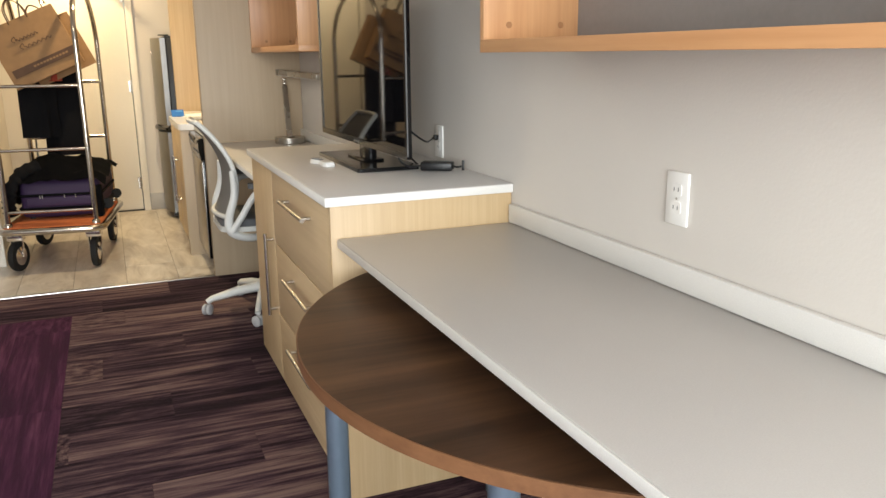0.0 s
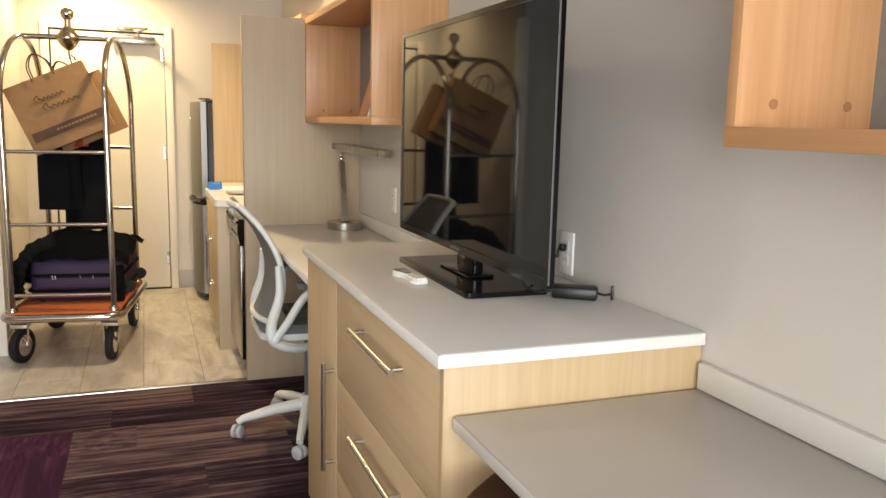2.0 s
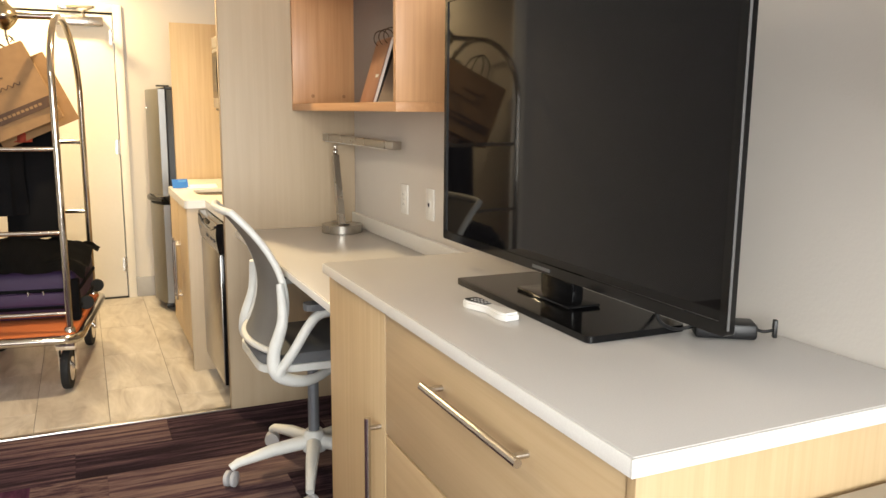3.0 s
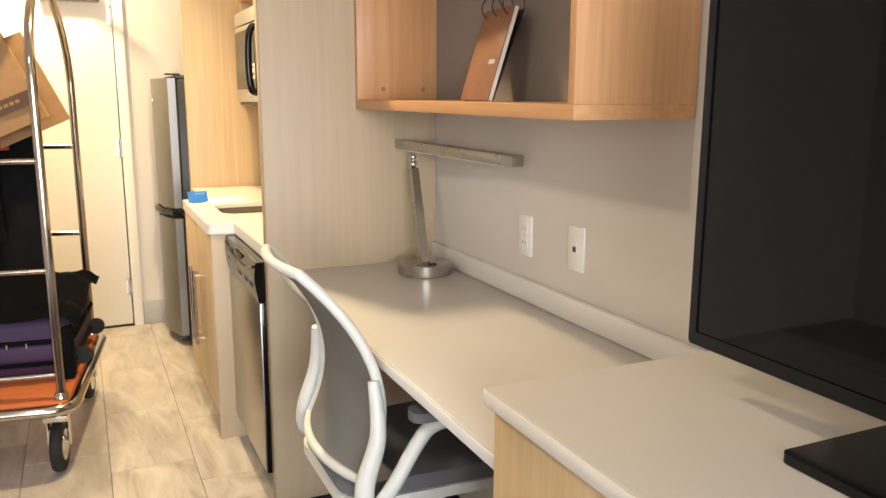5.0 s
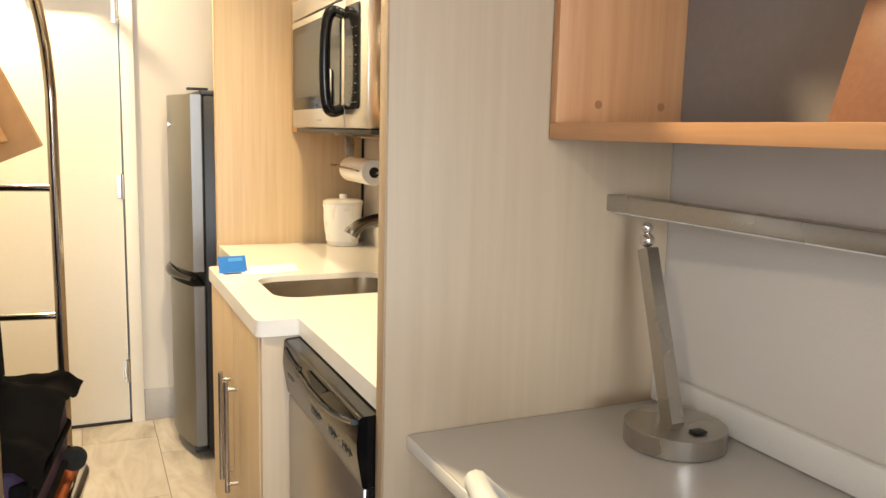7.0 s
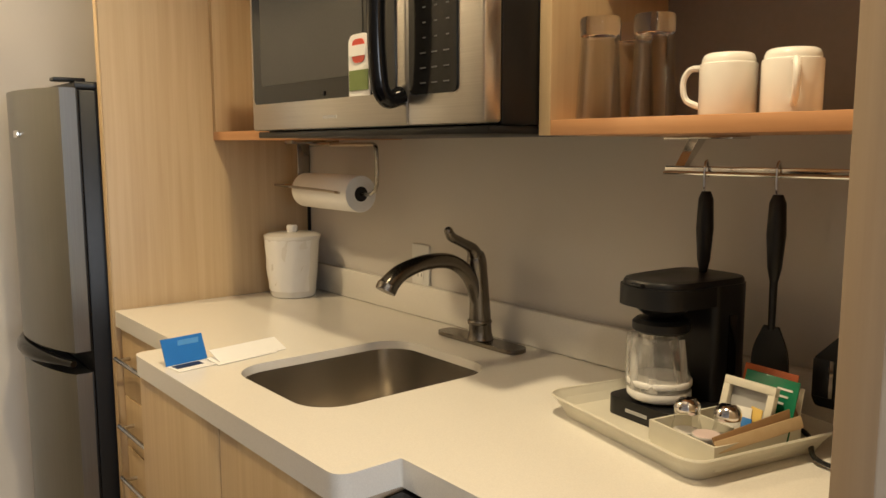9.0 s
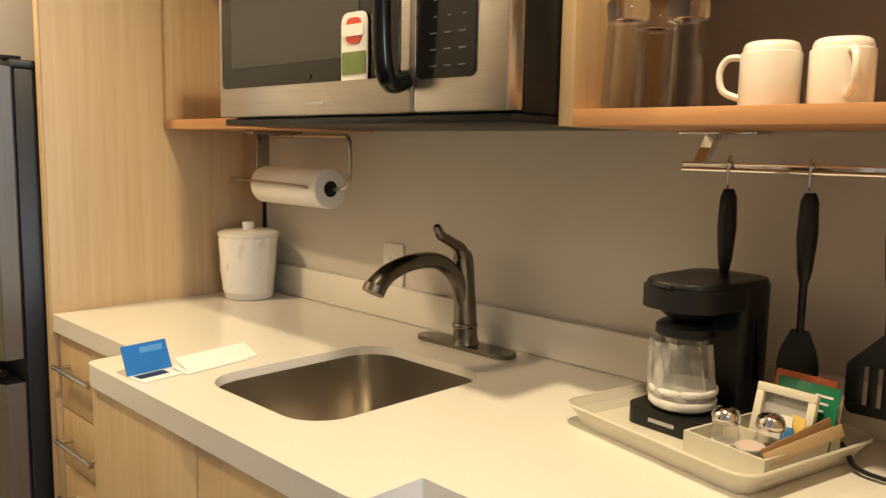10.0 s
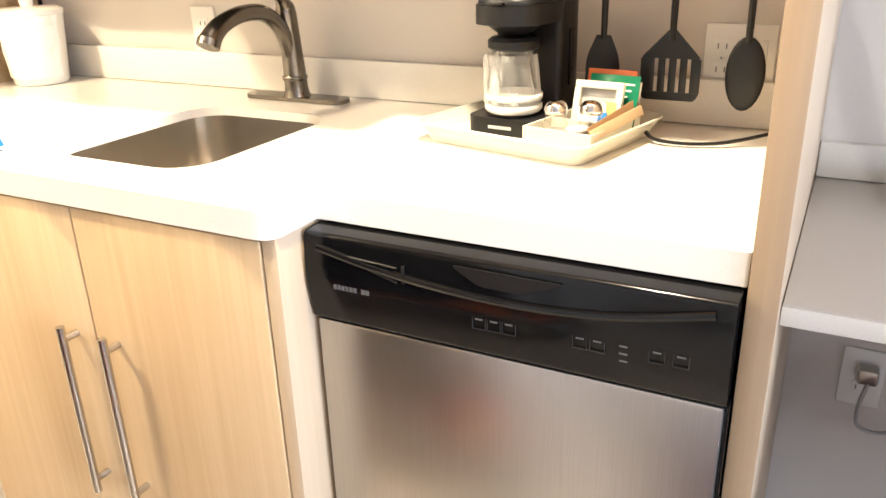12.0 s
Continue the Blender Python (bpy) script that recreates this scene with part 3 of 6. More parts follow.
# ---- kitchenette ----
KT = 0.91
ct = thing("kitchen_countertop", "white quartz kitchen countertop with a sink cut-out", "countertop", (-0.3, 8.77, KT - 0.042))
outline = fillet([(-0.002, 7.8205), (-0.606, 7.8205), (-0.606, 8.411), (-0.711, 8.411), (-0.711, 9.235), (-0.603, 9.235), (-0.603, 9.714), (-0.002, 9.714)], [0, 0.004, 0.006, 0.03, 0.03, 0.006, 0.004, 0])
SX0, SX1, SY0, SY1 = -0.605, -0.195, 8.652, 8.99
hole = rounded(SX0, SX1, SY0, SY1, 0.075, 8)
wpart("slab", prism(B(), outline, KT - 0.018, KT, hole=hole), QUARTZ, ct)
inner = [(-0.02, 7.845), (-0.58, 7.845), (-0.58, 8.437), (-0.684, 8.437), (-0.684, 9.209), (-0.577, 9.209), (-0.577, 9.69), (-0.02, 9.69)]
wpart("front_build_up", prism(B(), outline, KT - 0.042, KT - 0.018, hole=inner), QUARTZ, ct)
wpart("upstand", box(B(), -0.022, -0.002, 7.8205, 9.713, KT + 0.001, KT + 0.082, 0.003), QUARTZ, ct, "white quartz backsplash")

sk = thing("kitchen_sink", "undermount stainless steel sink with rounded corners", "sink", (-0.4, 8.82, KT - 0.2))
bm = B()
levels = [(0.0, KT - 0.019, 0.075), (0.003, KT - 0.12, 0.073), (0.009, KT - 0.185, 0.07), (0.05, KT - 0.205, 0.05)]
rings = []
for inset, z, r in levels:
    rings.append([bm.verts.new((x, y, z)) for x, y in rounded(SX0 - 0.004 + inset, SX1 + 0.004 - inset, SY0 - 0.004 + inset, SY1 + 0.004 - inset, r, 8)])
for a, b in zip(rings, rings[1:]):
    for i in range(len(a)):
        bm.faces.new((a[i], a[(i + 1) % len(a)], b[(i + 1) % len(a)], b[i]))
bm.faces.new(rings[-1])
outer = [bm.verts.new((x, y, KT - 0.019)) for x, y in rounded(SX0 - 0.03, SX1 + 0.03, SY0 - 0.03, SY1 + 0.03, 0.09, 8)]
for i in range(len(outer)):
    j = (i + 1) % len(outer)
    bm.faces.new((outer[i], outer[j], rings[0][j], rings[0][i]))
wpart("basin", bm, SINK_STEEL, sk)
wpart("drain", lathe(B(), [(0.04, 0), (0.045, 0.002), (0.03, 0.003), (0.012, 0.001)], (-0.4, 8.82, KT - 0.2045), 24), CHROME, sk)

# dishwasher
dw = thing("dishwasher", "stainless steel dishwasher with a black control panel", "dishwasher", (-0.33, 8.12, 0))
wpart("tub", box(B(), -0.60, -0.03, 7.828, 8.402, 0.1, 0.86), BLACK, dw)
wpart("toe_kick", box(B(), -0.57, -0.54, 7.828, 8.402, 0.0, 0.1), BLACK, dw)
wpart("door", box(B(), -0.633, -0.602, 7.826, 8.406, 0.105, 0.722, 0.006), STEEL_Z, dw, "brushed stainless door panel")
wpart("door_edge", box(B(), -0.628, -0.603, 7.8215, 7.8255, 0.105, 0.722, 0.001), GLOSS_BLACK, dw)
bm = prism(B(), fillet([(-0.602, 0.724), (-0.635, 0.724), (-0.648, 0.80), (-0.643, 0.862), (-0.602, 0.864)], [0, 0.006, 0.02, 0.008, 0]), 7.824, 8.408, swap=lambda u, v, w: (u, w, v))
cp = wpart("control_panel", bm, GLOSS_BLACK, dw)

RUBBER_GREY = plain("key_outline_grey", (0.022, 0.022, 0.022), 0.5)
GREY_LABEL = plain("faint_label", (0.12, 0.12, 0.12), 0.5)


def on_panel(y, z):
    """The front of the control panel at that height."""
    return -0.6355 - 0.0125 * min(1, max(0, (z - 0.724) / 0.076))


ridge = arc([(-0.6455, 8.385, 0.842), (-0.6475, 8.30, 0.828), (-0.6485, 8.20, 0.817), (-0.6485, 8.08, 0.813), (-0.648, 7.96, 0.822), (-0.6465, 7.845, 0.846)], 8)
wpart("grip_ridge", tube(B(), ridge, 0.0055, 8), GLOSS_BLACK, cp)
bm = prism(B(), fillet([(8.175, 0.852), (8.135, 0.829), (8.075, 0.828), (8.02, 0.851)], 0.01), -0.6488, -0.6462, swap=lambda u, v, w: (w, u, v))
wpart("grip_pocket", bm, BLACK, cp)
for i in range(4):
    wpart("vent_slot", tube(B(), [(-0.6475, 8.36 - 0.02 * i, 0.838 - 0.005 * i), (-0.6485, 8.255, 0.833 - 0.007 * i)], 0.0016, 6), BLACK, cp)
wpart("vent_tab", box(B(), -0.6505, -0.6475, 8.243, 8.247, 0.812, 0.838, 0.001), BLACK, cp)
for i in range(9):
    if i != 6:
        wpart("brand_bar", box(B(), on_panel(0, 0.787) - 0.0014, on_panel(0, 0.787) + 0.001, 8.356 - 0.0066 * i, 8.361 - 0.0066 * i, 0.7825, 0.7895), GREY_LABEL, cp)
for y, n_, dz in ((8.136, 1, 0), (8.115, 1, 0), (8.094, 1, 0), (8.0, 1, 0), (7.978, 1, 0), (7.946, 3, 0), (7.906, 1, 0), (7.878, 1, 0)):
    for j in range(n_):
        z = 0.780 - 0.011 * j + (8.1 - y) * 0.02
        wpart("key_label", box(B(), on_panel(0, z) - 0.0012, on_panel(0, z) + 0.001, y - 0.005, y + 0.005, z, z + 0.002), GREY_LABEL, cp)
        if n_ == 1:
            bm = B()
            for a in ((y - 0.0095, y + 0.0095, z - 0.014, z - 0.0134), (y - 0.0095, y - 0.0089, z - 0.0134, z + 0.003), (y + 0.0089, y + 0.0095, z - 0.0134, z + 0.003)):
                box(bm, on_panel(0, z) - 0.0008, on_panel(0, z) + 0.001, *a)
            wpart("key_outline", bm, RUBBER_GREY, cp)

# sink cabinet
sc = thing("sink_cabinet", "pale oak sink cabinet with two doors and bar handles", "cabinet", (-0.35, 8.83, 0))
bm = box(B(), -0.68, -0.02, 8.44, 8.458, 0.1, KT - 0.043)
box(bm, -0.68, -0.02, 9.214, 9.232, 0.1, KT - 0.043)
box(bm, -0.68, -0.02, 8.458, 9.214, 0.1, 0.118)
box(bm, -0.04, -0.02, 8.458, 9.214, 0.118, KT - 0.043)
wpart("body", bm, PALE_OAK_Z, sc)
wpart("filler_panel", box(B(), -0.698, -0.02, 8.414, 8.4385, 0.0, KT - 0.043, 0.001), ASH_Z, sc)
wpart("toe_kick", box(B(), -0.63, -0.61, 8.44, 9.23, 0.0, 0.1), PALE_OAK_Y, sc)
for y0, y1, hy in ((8.442, 8.820, 8.769), (8.824, 9.23, 8.868)):
    dd = wpart("door", box(B(), -0.700, -0.681, y0, y1, 0.105, KT - 0.05, 0.0015), PALE_OAK_Z, sc)
    bar_handle(dd, (-0.70, hy, 0.315), (-0.70, hy, 0.652), (-0.030, 0, 0), 0.0075)

# drawer unit
du = thing("drawer_cabinet", "pale oak drawer unit with bar handles under the countertop", "cabinet", (-0.3, 9.48, 0))
wpart("body", box(B(), -0.569, -0.02, 9.248, 9.712, 0.1, KT - 0.043), PALE_OAK_Z, du)
wpart("toe_kick", box(B(), -0.50, -0.48, 9.248, 9.712, 0.0, 0.1), PALE_OAK_Y, du)
for z0, z1 in ((0.680, 0.86), (0.535, 0.676), (0.370, 0.531), (0.105, 0.366)):
    dd = wpart("drawer", box(B(), -0.590, -0.570, 9.251, 9.709, z0, z1, 0.0015), PALE_OAK_Z, du)
    bar_handle(dd, (-0.59, 9.46, z1 - 0.07), (-0.59, 9.672, z1 - 0.07), (-0.03, 0, 0), 0.006)

pk = thing("tall_fridge_panel", "tall pale oak panel beside the refrigerator", "panel", (-0.3, 9.74, 0))
wpart("panel", box(B(), -0.604, -0.002, 9.7145, 9.742, 0, 1.918, 0.001), PALE_OAK_Z, pk)
wpart("edge_strip", box(B(), -0.6075, -0.6045, 9.7145, 9.742, 0, 1.918, 0.0008), PALE_OAK_Z, pk, "pale edge banding")
# thin black strip drawn as the shaded gap between panel and wall
wpart("shadow_gap", box(B(), -0.012, -0.003, 9.709, 9.7142, 0.995, 1.36), BLACK, pk, "black strip for the shade in the wall gap")

# refrigerator
fr = thing("refrigerator", "narrow stainless steel refrigerator with black sides and freezer below", "refrigerator", (-0.36, 10.04, 0))
F0, F1 = 9.775, 10.318
wpart("body", box(B(), -0.645, -0.04, F0 + 0.004, F1 - 0.004, 0.03, 1.495, 0.006), BLACK, fr)
wpart("top_cover", box(B(), -0.655, -0.05, F0, F1, 1.495, 1.515, 0.005), BLACK, fr)
for x in (-0.60, -0.1):
    for y in (F0 + 0.05, F1 - 0.05):
        wpart("foot", lathe(B(), [(0.02, 0), (0.02, 0.03)], (x, y, 0), 12), BLACK, fr)


def fridge_door(z0, z1):
    """A door with a gently bowed front."""
    front = [(-0.692 - 0.06 * math.sin(math.pi * i / 16) ** 0.8, F0 + 0.003 + (F1 - F0 - 0.006) * i / 16) for i in range(17)]
    pts = [(-0.652, F0 + 0.003)] + front + [(-0.652, F1 - 0.003)]
    return prism(B(), pts, z0, z1)


for z0, z1, hz in ((0.795, 1.498, 0.80), (0.06, 0.735, 0.72)):
    fd = wpart("door", fridge_door(z0, z1), FRIDGE_STEEL, fr, "stainless steel door")
    wpart("gasket", box(B(), -0.6515, -0.6455, F0 + 0.005, F1 - 0.005, z0, z1, 0.001), BLACK, fd)
pts = [(-0.697 - 0.054 * math.sin(math.pi * i / 16), F0 + 0.005 + (F1 - F0 - 0.01) * i / 16, 0.765) for i in range(17)]
wpart("handle_grip", tube(B(), pts, [0.010 + 0.014 * math.sin(math.pi * i / 16) ** 2 for i in range(17)], 10), GLOSS_BLACK, fr, "black curved grip between the doors")
wpart("top_hinge", box(B(), -0.70, -0.62, F0 + 0.02, F0 + 0.06, 1.5152, 1.525, 0.003), BLACK, fr)
wpart("toe_grille", box(B(), -0.70, -0.651, F0 + 0.01, F1 - 0.01, 0.03, 0.056, 0.003), BLACK, fr)
wpart("badge", box(B(), -0.756, -0.749, 9.98, 10.03, 1.37, 1.39, 0.001), CHROME, fr)

# microwave
mw = thing("microwave", "stainless over-counter microwave with a black looped handle", "microwave", (-0.2, 8.82, 1.37))
M0, M1, MX = 8.444, 9.226, -0.422
wpart("body", box(B(), -0.385, -0.01, M0, M1, 1.378, 1.79, 0.004), BLACK, mw)
wpart("bottom_plate", box(B(), MX + 0.012, -0.02, M0 + 0.002, M1 - 0.002, 1.364, 1.3775, 0.003), BLACK, mw)
wpart("vent_grille", box(B(), MX, -0.3855, M0, M1, 1.728, 1.79, 0.004), STEEL_Y, mw)
mdoor = wpart("door", box(B(), MX, -0.3855, 8.641, M1, 1.380, 1.724, 0.006), STEEL_Y, mw, "stainless door with dark glass")
wpart("door_glass", prism(B(), rounded(8.668, 9.205, 1.437, 1.70, 0.012), MX - 0.004, MX + 0.001, swap=lambda u, v, w: (w, u, v)), DARK_GLASS, mdoor)
wpart("window_screen", prism(B(), rounded(8.765, 9.165, 1.475, 1.675, 0.006), MX - 0.0055, MX - 0.0042, swap=lambda u, v, w: (w, u, v)), MESH_GREY, mdoor)
panel = wpart("control_panel", box(B(), MX, -0.3855, M0, 8.638, 1.380, 1.724, 0.006), STEEL_Y, mw)
wpart("key_glass", prism(B(), rounded(8.505, 8.628, 1.430, 1.70, 0.012), MX - 0.004, MX + 0.001, swap=lambda u, v, w: (w, u, v)), DARK_GLASS, panel)
HY = 8.652
loop = arc([(MX - 0.002, HY, 1.432), (MX - 0.032, HY, 1.424), (MX - 0.048, HY, 1.455), (MX - 0.053, HY, 1.55), (MX - 0.048, HY, 1.65), (MX - 0.032, HY, 1.69), (MX - 0.002, HY, 1.685)], 6)
wpart("handle", tube(B(), loop, 0.0155, 12), GLOSS_BLACK, mdoor, "glossy black handle")

tg = thing("notice_tag", "white notice tag with red and green print on the microwave", "tag", (MX - 0.01, 8.764, 1.432))
st = wpart("card", prism(B(), fillet([(8.738, 1.436), (8.806, 1.436), (8.806, 1.546), (8.738, 1.546)], [0.002, 0.002, 0.02, 0.02]), MX - 0.0090, MX - 0.0070, swap=lambda u, v, w: (w, u, v)), PAPER, tg)
wpart("tag_green_print", box(B(), MX - 0.0105, MX - 0.0091, 8.741, 8.803, 1.446, 1.482), GREEN_INK, tg)
wpart("tag_red_print", prism(B(), fillet([(8.752, 1.495), (8.792, 1.495), (8.792, 1.537), (8.752, 1.537)], 0.014), MX - 0.0105, MX - 0.0091, swap=lambda u, v, w: (w, u, v)), RED_INK, tg)
wpart("tag_white_band", box(B(), MX - 0.0120, MX - 0.0106, 8.748, 8.796, 1.507, 1.526), PAPER, tg)
wpart("brand_bar", box(B(), MX - 0.0012, MX + 0.001, 8.865, 8.915, 1.399, 1.405), BASE_GREY, mdoor)
wpart("door_latch_mark", box(B(), MX - 0.0066, MX - 0.0056, 8.90, 8.908, 1.444, 1.452), BLACK, mdoor)
for i in range(9):
    for j in range(3):
        wpart("key_label", box(B(), MX - 0.0052, MX - 0.0041, 8.522 + 0.03 * j, 8.522 + 0.03 * j + (0.014 if i < 3 else 0.007), 1.447 + 0.024 * i, 1.449 + 0.024 * i), DIM_PRINT, panel)

# upper shelves beside the microwave
us = thing("upper_cubby", "open maple cubby beside the microwave holding plates", "shelf", (-0.15, 9.46, 1.35))
wpart("bottom_board", box(B(), -0.308, -0.002, 9.228, 9.714, 1.362, 1.386, 0.001), MAPLE_Y, us)
wpart("side_board", box(B(), -0.308, -0.002, 9.695, 9.714, 1.3862, 1.90, 0.001), PALE_OAK_Z, us)
wpart("side_board", box(B(), -0.308, -0.002, 9.228, 9.246, 1.3862, 1.90, 0.001), PALE_OAK_Z, us)
wpart("top_board", box(B(), -0.308, -0.002, 9.228, 9.714, 1.9005, 1.925, 0.001), MAPLE_Y, us)
us = thing("upper_shelf", "open maple kitchen shelf with glasses, mugs and bowls", "shelf", (-0.15, 8.12, 1.35))
wpart("bottom_board", box(B(), -0.308, -0.002, 7.821, 8.416, 1.362, 1.386, 0.001), MAPLE_Y, us)
wpart("side_board", box(B(), -0.308, -0.002, 8.4162, 8.441, 1.362, 1.90, 0.001), PALE_OAK_Z, us)
# grey back board whose colour includes the shelf's inner shade
wpart("back_board", box(B(), -0.010, -0.002, 7.8215, 8.4155, 1.3865, 1.90), SHELF_BACK, us, "grey back board, darkened for the shade inside")
wpart("middle_board", box(B(), -0.20, -0.0105, 7.821, 8.416, 1.625, 1.643, 0.001), MAPLE_Y, us)
wpart("top_board", box(B(), -0.308, -0.002, 7.821, 8.441, 1.9005, 1.925, 0.001), MAPLE_Y, us)
rack = thing("plate_stand", "chrome wire stand holding white plates in a cubby", "stand", (-0.26, 9.36, 1.3862))
for k in range(4):
    ring = [(-0.22 + 0.085 * math.cos(q), 9.325 + 0.028 * k, 1.50 + 0.10 * math.sin(q)) for q in np.linspace(math.pi * 0.95, math.pi * 2.05, 14)]
    wpart("wire_loop", tube(B(), ring, 0.003, 6), CHROME, rack)
wpart("wire_base", tube(B(), [(-0.22, 9.295, 1.399), (-0.22, 9.435, 1.399)], 0.0035, 6), CHROME, rack)
plate = thing("white_plate", "white ceramic plate standing upright in a wire stand", "plate", (-0.20, 9.34, 1.52), 0, "plates in the cubby")
part("plate_dish", lathe(B(), [(0.05, -0.006), (0.055, -0.004), (0.115, 0.004), (0.117, 0.006), (0.112, 0.008), (0.055, 0.0), (0.02, 0.0)], n=40, m=pose(0, 0, 0, 90)), CERAMIC, plate)
for k in (1, 2):
    copy_thing(plate, pose(-0.20, 9.34 + 0.028 * k, 1.52))
nb = solid("napkin_box", box(B(), -0.30, -0.24, 9.248, 9.282, 1.3865, 1.44, 0.004), PAPER, "small white box at the cubby's edge", "box")
oc = thing("over_microwave_cabinet", "pale oak filler above the microwave", "cabinet", (-0.15, 8.82, 1.79))
wpart("front_board", box(B(), -0.33, -0.002, M0, M1, 1.792, 1.90, 0.001), PALE_OAK_Y, oc)

# ---- desk chair ----
ch = thing("desk_chair", "white swivel desk chair with grey mesh back and arms", "chair", (-0.43, 7.01, 0), 0)
for i in range(5):
    a = radians(180 + 72 * i)
    ca, sa = math.cos(a), math.sin(a)
    bm = tube(B(), [(0.03 * ca, 0.03 * sa, 0.125), (0.16 * ca, 0.16 * sa, 0.112), (0.29 * ca, 0.29 * sa, 0.085), (0.315 * ca, 0.315 * sa, 0.07)], [0.028, 0.024, 0.017, 0.015], 10)
    leg = part("base_leg", bm, CHAIR_WHITE, ch)
    px, py = 0.315 * ca, 0.315 * sa
    m = pose(0, 0, 0, 90, 0, math.degrees(a) + 55)
    bm = B()
    n = (m.to_3x3() @ Vector((0, 0, 1)))
    for s in (-0.022, 0.004):
        lathe(bm, [(0.024, 0), (0.029, 0.003), (0.029, 0.015), (0.024, 0.018)], Vector((px, py, 0.029)) + n * s, 20, m)
    part("caster", bm, plain("caster_grey", (0.45, 0.45, 0.46), 0.4) if i == 0 else bpy.data.materials["caster_grey"], leg)
part("hub", lathe(B(), [(0.045, 0.09), (0.05, 0.11), (0.042, 0.15), (0.032, 0.17)], n=20), CHAIR_WHITE, ch)
part("column", tube(B(), [(0, 0, 0.16), (0, 0, 0.455)], 0.021, 16), plain("grey_column", (0.22, 0.24, 0.27), 0.4, 0.6), ch, "grey gas column")
part("tilt_plate", box(B(), -0.12, 0.12, -0.08, 0.08, 0.45, 0.482, 0.012), CHAIR_WHITE, ch)
seat = fillet([(-0.23, -0.21), (0.23, -0.235), (0.25, 0.0), (0.23, 0.235), (-0.23, 0.21)], [0.09, 0.09, 0.2, 0.09, 0.09], 8)
part("seat_rim", prism(B(), [(x * 1.02, y * 1.02) for x, y in seat], 0.482, 0.508), CHAIR_WHITE, ch)
bm = B()
for i, (k, z) in enumerate(((0.985, 0.509), (0.99, 0.53), (0.95, 0.546), (0.8, 0.552))):
    ring = [bm.verts.new((x * k, y * k, z - 0.012 * (x * k / 0.25) ** 2)) for x, y in seat]
    if i:
        for j in range(len(ring)):
            q = (j + 1) % len(ring)
            bm.faces.new((prev[j], prev[q], ring[q], ring[j]))
    else:
        bm.faces.new(ring[::-1])
    prev = ring
bm.faces.new(prev)
part("seat_cushion", bm, CHAIR_PAD, ch)


def back_at(u, v):
    """The curved back: u across from -1 to 1, v from bottom 0 to top 1."""
    wide = 0.215 - 0.05 * v ** 2 + 0.015 * math.sin(math.pi * v)
    x = -0.195 + 0.272 * v - 0.385 * v * v - 0.045 * (1 - u * u) * (1 - 0.5 * v)
    return Vector((x, wide * u, 0.56 + 0.475 * v))


bm = B()
grid = [[bm.verts.new(back_at(-0.97 + 1.94 * i / 14, 0.02 + 0.96 * j / 16)) for i in range(15)] for j in range(17)]
for a, b in zip(grid, grid[1:]):
    for i in range(14):
        bm.faces.new((a[i], a[i + 1], b[i + 1], b[i]))
bmesh.ops.solidify(bm, geom=bm.faces[:], thickness=0.004)
part("mesh_back", bm, CHAIR_MESH, ch, "grey woven mesh back")
loop = [back_at(-1 + 2 * i / 10, 0) for i in range(10)] + [back_at(1, j / 14) for j in range(14)] + [back_at(1 - 2 * i / 10, 1) for i in range(10)] + [back_at(-1, 1 - j / 14) for j in range(14)]
part("back_frame", tube(B(), loop, 0.0125, 10, closed=True), CHAIR_WHITE, ch)
for s in (-1, 1):
    pts = arc([back_at(s, 0.50) + Vector((-0.012, 0.012 * s, 0)), back_at(s, 0.25) + Vector((-0.015, 0.03 * s, 0)), Vector((-0.20, 0.255 * s, 0.56)), Vector((-0.185, 0.265 * s, 0.49)), Vector((-0.08, 0.245 * s, 0.455)), Vector((0.05, 0.15 * s, 0.465))], 6)
    part("side_support", tube(B(), pts, [0.013 + 0.010 * math.sin(math.pi * i / (len(pts) - 1)) for i in range(len(pts))], 10), CHAIR_WHITE, ch)
    pts = arc([(-0.19, 0.27 * s, 0.50), (-0.14, 0.285 * s, 0.575), (-0.085, 0.285 * s, 0.66), (-0.04, 0.28 * s, 0.695), (0.06, 0.275 * s, 0.70)], 6)
    arm = part("armrest", tube(B(), pts, [0.021, 0.021] + [0.017] * (len(pts) - 2), 10), CHAIR_WHITE, ch)
    part("arm_pad", prism(B(), [(x - 0.02, y + 0.275 * s) for x, y in fillet([(-0.08, -0.03), (0.14, -0.035), (0.14, 0.035), (-0.08, 0.03)], 0.028)], 0.712, 0.734), CHAIR_PAD, arm, "grey arm pad")
tagged(ch, "white swivel desk chair with grey mesh back pushed under a desk")

# ---- luggage cart ----
CX, CY, CT = -1.478, 8.805, -8
lc = thing("luggage_cart", "chrome hotel luggage cart with a rust carpeted deck", "cart", (CX, CY, 0), CT)
HW, HL, DZ0 = 0.305, 0.485, 0.285
part("deck", box(B(), -HW + 0.02, HW - 0.02, -HL + 0.02, HL - 0.02, DZ0 - 0.03, DZ0 + 0.012, 0.004), CART_DECK, lc, "rust carpeted deck")
ring = fillet([(-HW, -HL), (HW, -HL), (HW, HL), (-HW, HL)], 0.09, 6)
part("bumper", tube(B(), [(x, y, DZ0 - 0.012) for x, y in ring], 0.023, 10, closed=True), CART_CHROME, lc, "chrome bumper rail")
